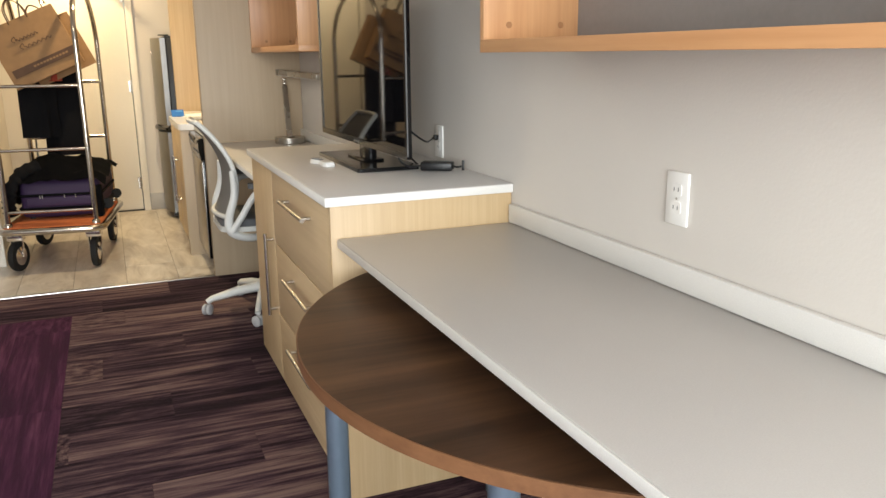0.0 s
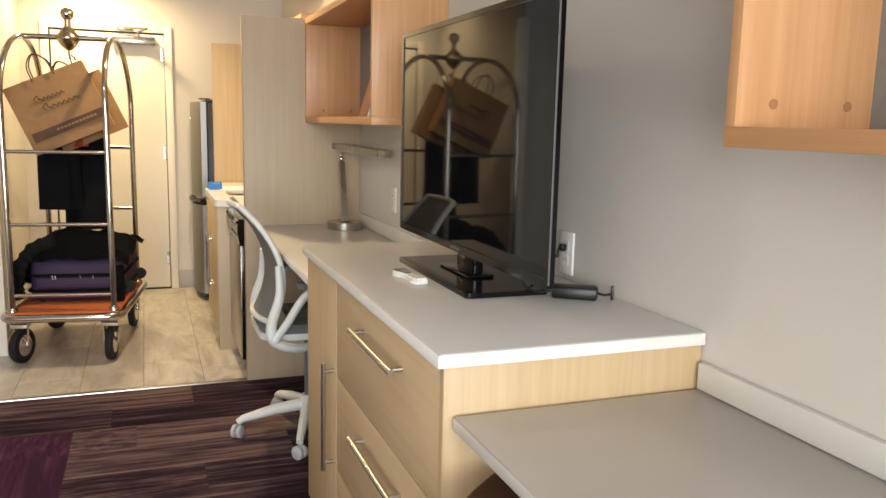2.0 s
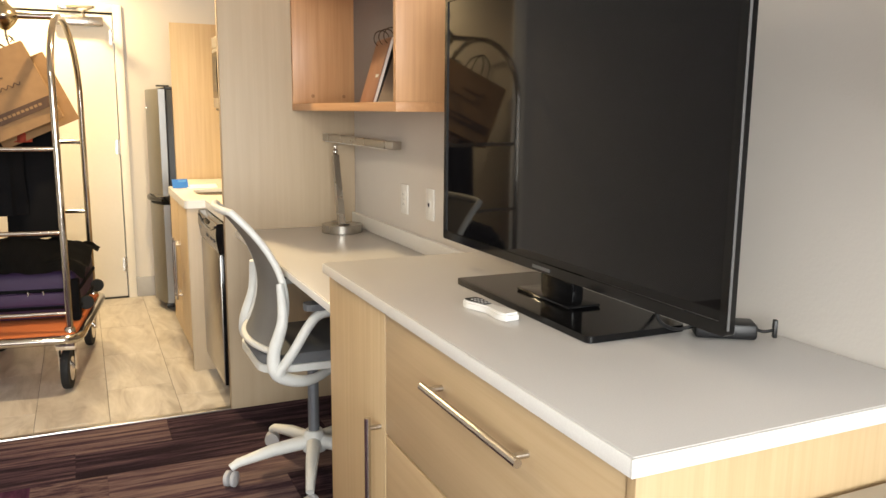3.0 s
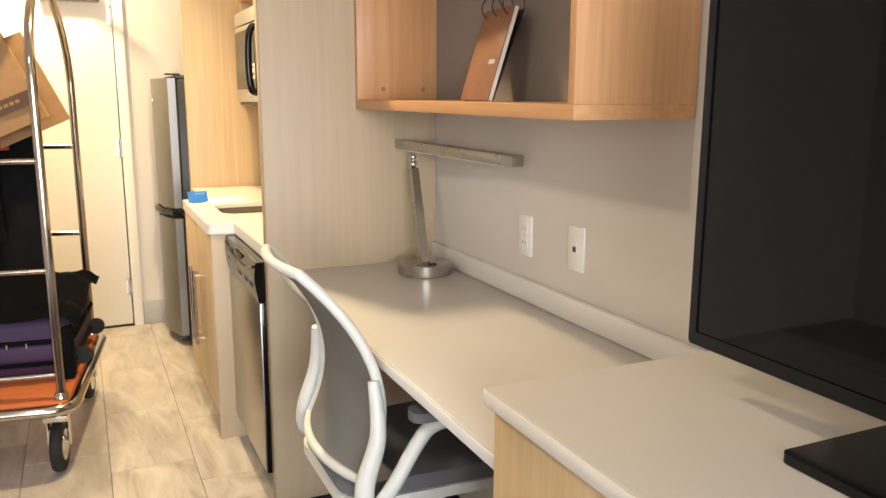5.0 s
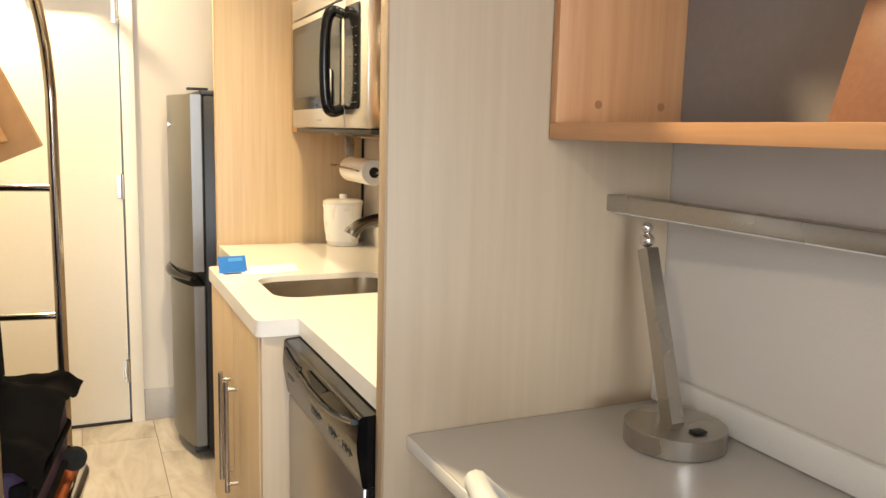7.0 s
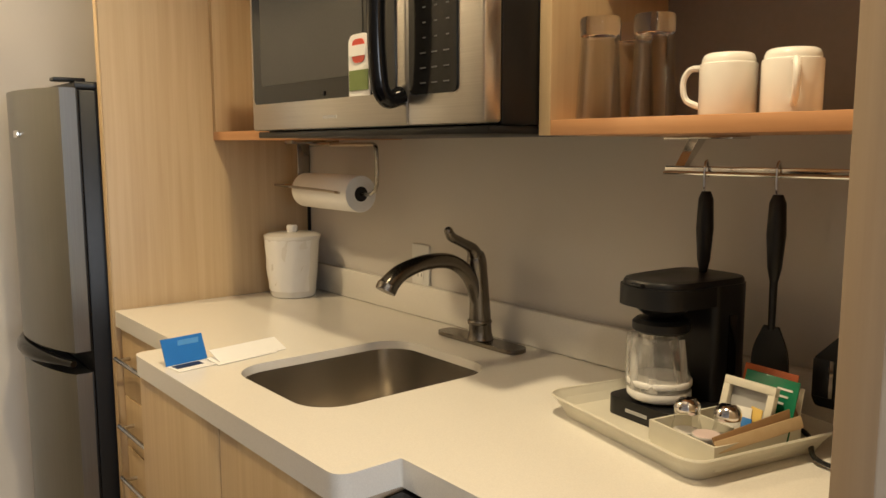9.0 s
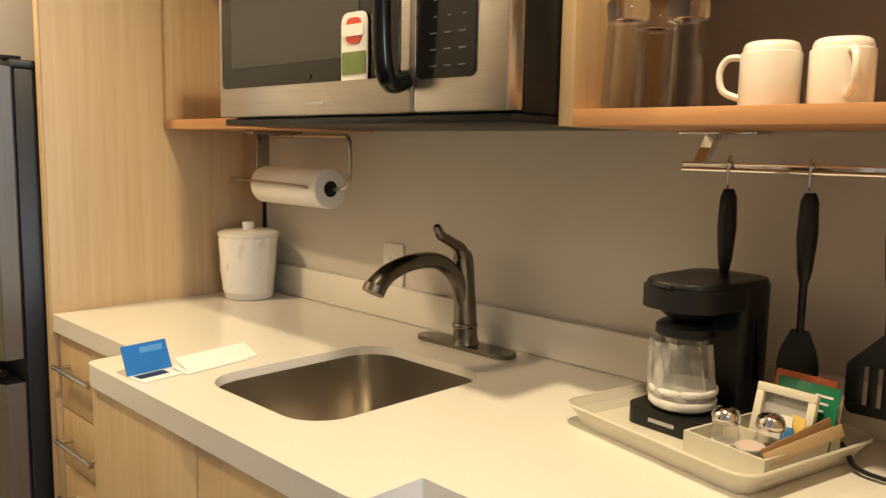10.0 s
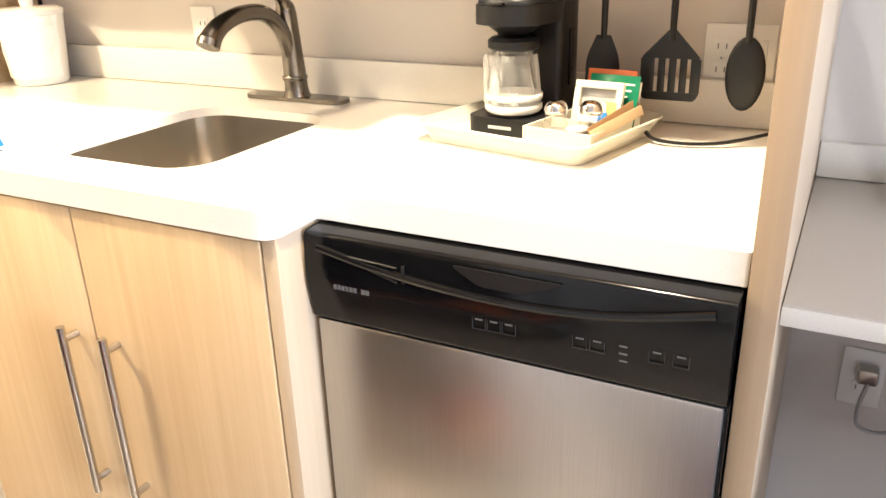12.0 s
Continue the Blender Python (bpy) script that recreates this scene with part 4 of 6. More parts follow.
for sx in (-1, 1):
    x = 0.262 * sx
    pts = [(x, -0.42, DZ0 - 0.01), (x, -0.42, 1.46)] + [(x * (1 - 0.06 * i / 8), -0.42 * math.cos(math.pi * i / 16), 1.46 + 0.36 * math.sin(math.pi * i / 16)) for i in range(1, 17)][:8]
    front = pts
    back = [(a, -b, c) for a, b, c in pts[::-1]]
    mid = [(x * 0.94, 0, 1.822)]
    part("side_arch", tube(B(), front + mid + back, 0.0165, 12), CART_CHROME, lc)
    for sy in (-1, 1):
        part("post_collar", lathe(B(), [(0.026, 0), (0.026, 0.02), (0.018, 0.03)], (x, 0.42 * sy, DZ0 + 0.008), 16), CART_CHROME, lc)
part("top_bar", tube(B(), [(-0.25, 0, 1.822), (0.25, 0, 1.822)], 0.0165, 12), CART_CHROME, lc)
part("hub", lathe(B(), [(0.015, 1.75), (0.045, 1.78), (0.064, 1.81), (0.064, 1.83), (0.04, 1.86), (0.018, 1.885), (0.018, 1.925)], n=20), BRASS, lc, "worn brass hub")
bm = B()
bmesh.ops.create_uvsphere(bm, u_segments=20, v_segments=12, radius=0.037, matrix=pose(0, 0, 1.955))
part("finial_ball", bm, CART_CHROME, lc)
part("hook", tube(B(), [(0, 0, 1.76), (0, 0, 1.72), (0.02, 0, 1.695), (0.03, 0, 1.715)], 0.006, 8), CART_CHROME, lc)
for sy, zs in ((-0.42, (0.39, 0.785, 1.18)), (0.42, (0.785, 1.18))):
    for z in zs:
        part("cross_rail", tube(B(), [(-0.262, sy, z), (0.262, sy, z)], 0.011, 10), CART_CHROME, lc)
for sx in (-1, 1):
    for sy in (-1, 1):
        x, y = 0.235 * sx, 0.385 * sy
        m = pose(0, 0, 0, 90, 0, 80 + 8 * sx)
        n = m.to_3x3() @ Vector((0, 0, 1))
        wh = part("wheel", lathe(B(), [(0.066, -0.02), (0.096, -0.018), (0.1, -0.01), (0.1, 0.01), (0.096, 0.018), (0.066, 0.02)], (x, y, 0.1), 28, m), RUBBER, lc, "black rubber caster wheel")
        part("wheel_hub", lathe(B(), [(0.02, -0.03), (0.045, -0.022), (0.06, -0.021), (0.06, 0.021), (0.045, 0.022), (0.02, 0.03)], (x, y, 0.1), 20, m), CHROME, wh)
        bm = B()
        for k in (-0.036, 0.036):
            p = Vector((x, y, 0.1)) + n * k
            tube(bm, [p, (p.x, p.y, 0.205)], 0.008, 8)
        box(bm, x - 0.045, x + 0.045, y - 0.045, y + 0.045, 0.205, 0.255, 0.006)
        part("caster_fork", bm, CHROME, wh)
CARTM = pose(CX, CY, 0, 0, 0, CT)


def on_cart(bm):
    bm.transform(CARTM)
    return bm


def rough_up(bm, amount, scale, seed=0.0):
    for v in bm.verts:
        n = noise.noise_vector(v.co * scale + Vector((seed, seed, seed)))
        v.co += n * amount
    return bm


def soft_box(x0, x1, y0, y1, z0, z1, r, amount, scale, seed, cuts=7):
    bm = B()
    box(bm, x0, x1, y0, y1, z0, z1, r, 3)
    bmesh.ops.subdivide_edges(bm, edges=[e for e in bm.edges if e.calc_length() > 0.09], cuts=cuts, use_grid_fill=True)
    return rough_up(bm, amount, scale, seed)


# suitcase lying on the deck
S0 = DZ0 + 0.0125
su = thing("suitcase", "purple nylon suitcase with black trim lying on the cart", "suitcase", (CX, CY, S0), CT)
wpart("shell", on_cart(soft_box(-0.23, 0.275, -0.21, 0.38, S0 + 0.012, S0 + 0.26, 0.04, 0.006, 6, 1.0, 4)), PURPLE_CASE, su)
for z in (S0 + 0.075, S0 + 0.165):
    ring = fillet([(-0.237, -0.217), (0.282, -0.217), (0.282, 0.387), (-0.237, 0.387)], 0.05, 5)
    wpart("piping", on_cart(tube(B(), [(x, y, z) for x, y in ring], 0.009, 8, closed=True)), CLOTH_BLACK, su, "black zip piping")
wpart("front_pocket", on_cart(soft_box(-0.19, 0.22, -0.232, -0.208, S0 + 0.09, S0 + 0.155, 0.01, 0.002, 8, 2.0, 3)), PURPLE_CASE, su)
for x in (-0.10, -0.085, 0.05, 0.12):
    wpart("zip_pull", on_cart(tube(B(), [(x, -0.228, S0 + 0.165), (x + 0.004, -0.233, S0 + 0.145)], 0.005, 8)), CHROME, su)
for x, y in ((0.288, -0.15), (0.288, 0.27)):
    wpart("wheel", on_cart(lathe(B(), [(0.035, -0.012), (0.035, 0.012)], (x + 0.018, y, S0 + 0.08), 20, pose(0, 0, 0, 90, 0, 0))), RUBBER, su)
wpart("corner_guard", on_cart(box(B(), 0.235, 0.283, -0.22, -0.16, S0 + 0.0, S0 + 0.22, 0.015)), CLOTH_BLACK, su)
for x in (-0.19, 0.2):
    wpart("stud_foot", on_cart(box(B(), x, x + 0.03, -0.16, -0.11, S0, S0 + 0.016, 0.004)), BLACK, su)

# black jacket draped over the suitcase
bm = B()
N1, N2 = 34, 34
rows_ = []
for i in range(N1):
    row = []
    for j in range(N2):
        u, v = i / (N1 - 1), j / (N2 - 1)
        x, y = -0.31 + 0.63 * u, -0.27 + 0.68 * v
        edge = min(u, 1 - u, v, 1 - v)
        top = S0 + 0.305 + 0.05 * noise.noise(Vector((x * 5, y * 5, 2))) + 0.11 * math.exp(-((x - 0.0) ** 2 + (y - 0.04) ** 2) / 0.05)
        drop = max(0.0, (-0.20 - x) / 0.11) * 0.26 + max(0.0, (-0.20 - y) / 0.07) * (0.045 + 0.05 * max(0, -x) / 0.3) + max(0.0, (x - 0.27) / 0.05) * 0.03
        row.append(bm.verts.new((x, y - 0.0 + 0.012 * noise.noise(Vector((x * 14, y * 14, 5))), max(top - drop + 0.016 * noise.noise(Vector((x * 18, y * 18, 8))), S0 + 0.03))))
    rows_.append(row)
for a, b in zip(rows_, rows_[1:]):
    for j in range(N2 - 1):
        bm.faces.new((a[j], a[j + 1], b[j + 1], b[j]))
bmesh.ops.solidify(bm, geom=bm.faces[:], thickness=-0.018)
jk = thing("jacket", "crumpled black jacket thrown over a purple suitcase", "jacket", (CX, CY, S0 + 0.28), CT)
wpart("body", on_cart(bm), CLOTH_BLACK, jk)
sleeve = arc([(-0.10, -0.17, S0 + 0.36), (-0.20, -0.235, S0 + 0.31), (-0.262, -0.268, S0 + 0.21), (-0.278, -0.272, S0 + 0.10), (-0.272, -0.262, S0 + 0.045)], 8)
bm = tube(B(), sleeve, [0.045 + 0.006 * math.sin(1.9 * i) for i in range(len(sleeve))], 16, flat=0.7)
wpart("sleeve", on_cart(rough_up(bm, 0.008, 14, 3.0)), CLOTH_BLACK, jk)

# clothes hanging from the hub
hb = thing("hanging_clothes", "black clothes hanging from the luggage cart's hook", "clothes", (CX, CY, 0.72), CT)


def garment(x0, x1, y, z0, z1, flare, seed):
    bm, g = B(), []
    for j in range(18):
        v = j / 17
        w = (1 - v) * (x1 - x0) / 2 + flare * v
        row = []
        for i in range(25):
            a = 2 * math.pi * i / 25
            fold = 1 + 0.16 * math.sin(5 * a + seed) * v + 0.1 * noise.noise(Vector((math.cos(a) * 2, math.sin(a) * 2, v * 3 + seed)))
            row.append(bm.verts.new(((x0 + x1) / 2 + math.cos(a) * w * fold, y + 0.065 * math.sin(a) * fold * (0.5 + 0.5 * v), z1 - (z1 - z0) * v - 0.05 * abs(math.cos(a)) * (1 - v))))
        g.append(row)
    for a, b in zip(g, g[1:]):
        for i in range(25):
            bm.faces.new((a[i], a[(i + 1) % 25], b[(i + 1) % 25], b[i]))
    bm.faces.new(g[0])
    bm.faces.new(g[-1][::-1])
    return bm


wpart("trousers", on_cart(garment(-0.20, 0.03, -0.03, 0.83, 1.50, 0.115, 1.3)), CLOTH_BLACK, hb)
wpart("coat", on_cart(garment(-0.06, 0.18, 0.06, 0.70, 1.50, 0.12, 4.1)), CLOTH_BLACK, hb)
wpart("red_top", on_cart(garment(0.0, 0.10, -0.07, 1.20, 1.30, 0.04, 2.2)), CLOTH_RED, hb, "red cloth")
wpart("hanger_hook", on_cart(tube(B(), [(0.03, 0.03, 1.70), (0.01, 0.01, 1.725), (0.0, 0.0, 1.71), (0.02, 0.02, 1.65)], 0.004, 6)), BLACK, hb)

# kraft paper bags, tilted, hung in front of the clothes
def paper_bag(label, at, turn, w, h, dp, printed):
    """A creased carrier bag with cord handles."""
    pb = thing("paper_bag", label, "bag", (CX, CY, 1.3), CT, "paper bags on the cart")
    m = CARTM @ pose(*at, *turn)
    bm = B()
    rings = []
    for j in range(9):
        v = j / 8
        ring = []
        for x, y in ((-1, -1), (-0.5, -1), (0, -1), (0.5, -1), (1, -1), (1, 0), (1, 1), (0.5, 1), (0, 1), (-0.5, 1), (-1, 1), (-1, 0)):
            pinch = 1 - 0.12 * v if y == 0 else 1 - 0.01 * v
            bulge = 0.008 * math.sin(math.pi * v) * (1 - abs(x)) + 0.004 * noise.noise(Vector((x * 2, v * 4, y + at[0])))
            ring.append(bm.verts.new((x * w * pinch, y * (dp * (1 - 0.45 * v) + bulge), -h + 2 * h * v)))
        rings.append(ring)
    for a, b in zip(rings, rings[1:]):
        for i in range(12):
            bm.faces.new((a[i], a[(i + 1) % 12], b[(i + 1) % 12], b[i]))
    bm.faces.new(rings[0][::-1])
    bm.transform(m)
    wpart("bag_body", bm, KRAFT, pb)
    for k in (-0.05, 0.05):
        pts = arc([(-0.06, k, h - 0.02), (-0.05, k * 0.8, h + 0.07), (0.0, k * 0.3, h + 0.12), (0.05, k * 0.8, h + 0.07), (0.06, k, h - 0.02)], 5)
        bm = tube(B(), pts, 0.004, 6)
        bm.transform(m)
        wpart("cord_handle", bm, KRAFT_PRINT, pb)
    if not printed:
        return

    def front(z):
        return -dp * (1 - 0.225 * (z / h + 1)) - 0.013

    bm = box(B(), -w + 0.03, w - 0.01, front(-h + 0.09) - 0.001, front(-h + 0.09) + 0.004, -h + 0.065, -h + 0.115)
    bm.transform(m)
    band = wpart("printed_band", bm, KRAFT_PRINT, pb, "dark brown printed band")
    bm = B()
    for q in range(11):
        box(bm, -0.06 + 0.021 * q, -0.045 + 0.021 * q, front(-h + 0.09) - 0.0022, front(-h + 0.09) - 0.0012, -h + 0.085, -h + 0.097)
    bm.transform(m)
    wpart("band_print", bm, KRAFT, band, "small tan print")
    for r, (x0, x1, z, amp) in enumerate(((-0.085, 0.055, 0.065, 0.016), (-0.06, 0.115, 0.012, 0.016))):
        pts = [(x0, front(z), z), (x0 - 0.012, front(z), z + 0.02), (x0 + 0.012, front(z), z + 0.034)]
        pts += [(x0 + 0.012 + (x1 - x0) * q / 22, front(z), z + amp * (0.5 + 0.5 * math.sin(q * 1.7 + r))) for q in range(23)]
        bm = tube(B(), arc(pts, 4), 0.0026, 5)
        bm.transform(m)
        wpart("script_mark", bm, KRAFT_PRINT, pb, "brown script-like printed mark")


paper_bag("brown kraft paper carrier bag hanging tilted on the cart", (-0.017, -0.20, 1.418), (0, -24, 6), 0.222, 0.195, 0.06, True)
paper_bag("plain kraft paper bag hanging behind a printed one", (0.07, -0.055, 1.405), (0, -24, 8), 0.19, 0.18, 0.055, False)

# ---- desk lamp ----
LX, LY = -0.133, 7.577
la = thing("desk_lamp", "brushed nickel desk lamp with a long bar head, on a desk", "lamp", (LX, LY, DESK))
wpart("base", lathe(B(), [(0.0885, 0.0), (0.09, 0.0015), (0.09, 0.0355), (0.0888, 0.0367), (0.060, 0.0372), (0.01, 0.038)], (LX, LY, DESK + 0.001), 40), NICKEL, la)
wpart("stem", tube(B(), [(LX, LY + 0.005, DESK + 0.03), (LX + 0.008, LY + 0.115, DESK + 0.335)], [0.021, 0.019], 4), NICKEL, la, "square brushed stem")
bm = B()
bmesh.ops.create_uvsphere(bm, u_segments=16, v_segments=10, radius=0.014, matrix=pose(LX + 0.009, LY + 0.12, DESK + 0.35))
bmesh.ops.create_uvsphere(bm, u_segments=16, v_segments=10, radius=0.011, matrix=pose(LX + 0.009, LY + 0.122, DESK + 0.373))
wpart("joint", bm, CHROME, la)
HEADM = pose(LX + 0.010, LY + 0.125, DESK + 0.412, 1.2, 0, 8)
bm = box(B(), -0.021, 0.021, -0.577, 0.105, -0.016, 0.016, 0.003)
bm.transform(HEADM)
head = wpart("lamp_head", bm, NICKEL_Y, la, "long flat bar head")
bm = box(B(), -0.015, 0.015, -0.53, 0.07, -0.0185, -0.0165)
bm.transform(HEADM)
wpart("diffuser", bm, WHITE_PLASTIC, head)
wpart("switch", box(B(), LX - 0.01, LX + 0.015, LY - 0.065, LY - 0.045, DESK + 0.0392, DESK + 0.043, 0.001), BLACK, la)


def wall_plate(name, y, z, label, w=0.072, h=0.117, kind="outlet"):
    """A plate on the long wall with its fittings."""
    p = thing(name, label, "outlet", (0, y, z))
    wpart("plate", box(B(), -0.007, -0.0002, y - w / 2, y + w / 2, z - h / 2, z + h / 2, 0.0025), WHITE_PLASTIC, p)
    if kind == "pair":
        wpart("rocker", box(B(), -0.0105, -0.0072, y - 0.045, y - 0.013, z - 0.033, z + 0.033, 0.002), WHITE_PLASTIC, p)
        y += 0.029
    if kind in ("outlet", "pair"):
        for k in (-0.02, 0.02):
            s = wpart("socket", prism(B(), rounded(y - 0.016, y + 0.016, z + k - 0.014, z + k + 0.014, 0.006), -0.0085, -0.007, swap=lambda u, v, q: (q, u, v)), WHITE_PLASTIC, p)
            bm = box(B(), -0.0092, -0.0086, y - 0.008, y - 0.006, z + k - 0.004, z + k + 0.005)
            box(bm, -0.0092, -0.0086, y + 0.006, y + 0.008, z + k - 0.004, z + k + 0.005)
            wpart("slots", bm, DIM_PRINT, s)
        wpart("screw", lathe(B(), [(0.003, 0), (0.003, 0.001)], (-0.0075, y, z), 10, pose(0, 0, 0, 0, 90)), NICKEL, p)
    if kind == "data":
        wpart("jack", box(B(), -0.010, -0.0072, y - 0.011, y + 0.011, z - 0.013, z + 0.013, 0.001), WHITE_PLASTIC, p)
        wpart("port", box(B(), -0.0108, -0.0102, y - 0.007, y + 0.007, z - 0.008, z + 0.006), DARK_PORT, p, "dark blue port")
    return p


wall_plate("wall_outlet", 4.148, 1.040, "white double wall outlet above the low counter")
wall_plate("wall_outlet", 7.147, 1.022, "white double wall outlet above the desk")
wall_plate("data_outlet", 6.89, 1.028, "white data outlet with a dark blue port", kind="data")
wall_plate("wall_outlet", 5.512, 1.035, "white wall outlet behind the television")
wall_plate("wall_outlet", 9.147, 1.036, "white outlet plate above the kitchen backsplash")
wall_plate("wall_outlet", 7.932, 1.028, "white two-gang plate with a double outlet behind the spoon", w=0.118, kind="pair")
wall_plate("wall_outlet", 7.655, 0.46, "white outlet under the desk with a plugged cord")

# things on the dresser
rc = thing("remote_control", "white remote control lying on the dresser", "remote", (-0.428, 5.605, DTOP), 8)


def remote_half(a0, a1, k):
    """The outline of the waisted remote between two stations of its length."""
    side = []
    for i in range(13):
        v = a0 + (a1 - a0) * i / 12
        w = 0.0165 + 0.005 * math.cos(4.2 * (v / 0.078 + 0.75)) - 0.016 * max(0.0, abs(v) / 0.078 - 0.78) ** 1.6 * 3
        side.append((max(w, 0.004) * k, v))
    return [(w, v) for w, v in side] + [(-w, v) for w, v in side[::-1]]


part("body", prism(B(), remote_half(-0.078, 0.078, 1.0), 0.001, 0.012), WHITE_PLASTIC, rc)
part("top_shell", prism(B(), remote_half(-0.074, 0.074, 0.84), 0.0121, 0.0165), WHITE_PLASTIC, rc)
part("key_area", prism(B(), remote_half(0.006, 0.072, 0.8), 0.0166, 0.0176), BLACK, rc, "black key area")
for i in range(4):
    for j in (-1, 0, 1):
        part("button", lathe(B(), [(0.0028, 0.0176), (0.0028, 0.019)], (0.008 * j, 0.015 + 0.013 * i, 0), 10), BASE_GREY, rc)
pa = thing("power_adapter", "black power adapter block behind the television", "adapter", (-0.105, 5.285, DTOP), -123)
part("brick", box(B(), -0.028, 0.028, -0.055, 0.055, 0.001, 0.030, 0.006), BLACK, pa)
part("cord", tube(B(), arc([(0, -0.055, 0.016), (0.012, -0.09, 0.012), (0.03, -0.12, 0.03), (0.035, -0.13, 0.06)], 6), 0.0035, 8), BLACK, pa)
part("lead", tube(B(), arc([(0, 0.055, 0.016), (0.004, 0.07, 0.013), (0.002, 0.088, 0.016)], 5), 0.003, 8), BLACK, pa)
part("connector", box(B(), -0.004, 0.008, 0.086, 0.094, 0.002, 0.036, 0.002), BLACK, pa)
tc = thing("television_cable", "black cable between the television and a wall outlet", "cable", (-0.1, 5.42, DTOP))
wpart("cable", tube(B(), arc([(-0.235, 5.40, 1.16), (-0.19, 5.33, 1.10), (-0.12, 5.36, 1.055), (-0.05, 5.48, 1.045), (-0.03, 5.507, 1.05)], 8), 0.0035, 8), BLACK, tc)
wpart("cable", tube(B(), arc([(-0.20, 5.45, 1.05), (-0.14, 5.44, 0.985), (-0.10, 5.47, 0.957), (-0.06, 5.49, 0.957)], 8), 0.0035, 8), BLACK, tc)
wpart("plug", box(B(), -0.026, -0.0095, 5.502, 5.522, 1.04, 1.06, 0.004), BLACK, tc)
uc = thing("under_desk_cord", "grey cord looped from an outlet under the desk", "cord", (-0.03, 7.63, 0.38))
wpart("plug", box(B(), -0.045, -0.0095, 7.63, 7.665, 0.465, 0.495, 0.006), NICKEL, uc)
wpart("cord", tube(B(), arc([(-0.04, 7.645, 0.47), (-0.055, 7.655, 0.42), (-0.04, 7.645, 0.375), (-0.03, 7.60, 0.37), (-0.03, 7.55, 0.42), (-0.02, 7.52, 0.55)], 8), 0.004, 8), BASE_GREY, uc)

# ring binder on the desk shelf, leaning back on the wall
SB = 1.398
bi = thing("guest_binder", "dark ring binder leaning back on the maple shelf", "binder", (-0.12, 7.17, SB + 0.001))
BM = pose(-0.135, 7.22, SB + 0.003, 0, 17, -4)
for nm, x0, x1, mt, tilt in (("cover", -0.004, -0.001, COVER_REFLECTION, 0), ("page_block", 0.0, 0.010, PAPER, 0), ("back_cover", 0.011, 0.014, BLACK, 3)):
    bm = box(B(), x0, x1, -0.098, 0.098, 0.0, 0.258, 0.0008)
    bm.transform(BM @ pose(0, 0, 0, 0, tilt, 0))
    wpart(nm, bm, mt, bi, "glossy dark front cover, painted with its brown reflection" if nm == "cover" else "")
for y in (-0.07, 0.0, 0.07):
    ring = [(0.004 + 0.032 * math.cos(q), y, 0.266 + 0.032 * math.sin(q)) for q in np.linspace(0, 2 * math.pi, 20, endpoint=False)]
    bm = tube(B(), ring, 0.0022, 6, closed=True)
    bm.transform(BM)
    wpart("ring", bm, BRONZE, bi)
bm = box(B(), -0.0052, -0.0042, -0.075, -0.035, 0.10, 0.112)
bm.transform(BM)
wpart("emblem", bm, GREY_PRINT, bi)

# ---- things of the kitchenette ----
FY = 8.832
fa = thing("kitchen_faucet", "dark brushed single-lever kitchen faucet on an oval plate", "faucet", (-0.08, FY, KT))
wpart("deck_plate", prism(B(), fillet([(-0.108, FY - 0.13), (-0.054, FY - 0.13), (-0.054, FY + 0.13), (-0.108, FY + 0.13)], 0.026), KT + 0.001, KT + 0.010), BRONZE, fa)
body = wpart("body", tube(B(), arc([(-0.080, FY, KT + 0.010), (-0.082, FY, KT + 0.06), (-0.086, FY, KT + 0.13), (-0.092, FY, KT + 0.185), (-0.098, FY - 0.001, KT + 0.203)], 6), [0.030, 0.0275, 0.026, 0.0252, 0.0248, 0.0245, 0.0242, 0.0238, 0.0233, 0.0228, 0.0223, 0.022, 0.0218, 0.0216, 0.0215, 0.0215, 0.0216, 0.0217, 0.0215, 0.021, 0.0205, 0.0198, 0.019, 0.0175, 0.014], 20), BRONZE, fa)
wpart("collar_ring", lathe(B(), [(0.0262, 0.0), (0.0275, 0.003), (0.0275, 0.006), (0.0255, 0.009)], (-0.0825, FY, KT + 0.045), 24), BRONZE, body)
spout = wpart("spout", tube(B(), arc([(-0.088, FY, KT + 0.09), (-0.112, FY - 0.001, KT + 0.150), (-0.165, FY - 0.003, KT + 0.190), (-0.237, FY - 0.006, KT + 0.197), (-0.302, FY - 0.007, KT + 0.182), (-0.338, FY - 0.006, KT + 0.155)], 7), [0.0165] * 22 + [0.0165, 0.0166, 0.0168, 0.0170, 0.0173, 0.0176, 0.018, 0.0185, 0.019, 0.0195, 0.02, 0.0205, 0.021, 0.0215], 16), BRONZE, fa)
wpart("spray_rim", tube(B(), [(-0.334, FY - 0.006, KT + 0.1595), (-0.341, FY - 0.006, KT + 0.1480)], [0.0222, 0.0218], 18), BRONZE, spout)
wpart("lever", tube(B(), arc([(-0.096, FY - 0.001, KT + 0.196), (-0.112, FY - 0.005, KT + 0.216), (-0.150, FY - 0.012, KT + 0.234), (-0.178, FY - 0.017, KT + 0.247), (-0.191, FY - 0.019, KT + 0.266)], 6), [0.018, 0.0175, 0.017, 0.016, 0.015, 0.014, 0.013, 0.012, 0.0115, 0.011, 0.0105, 0.0105, 0.0105, 0.0105, 0.0105, 0.0105, 0.0105, 0.0105, 0.0105, 0.0105, 0.010, 0.010, 0.0095, 0.008, 0.006], 12), BRONZE, fa)

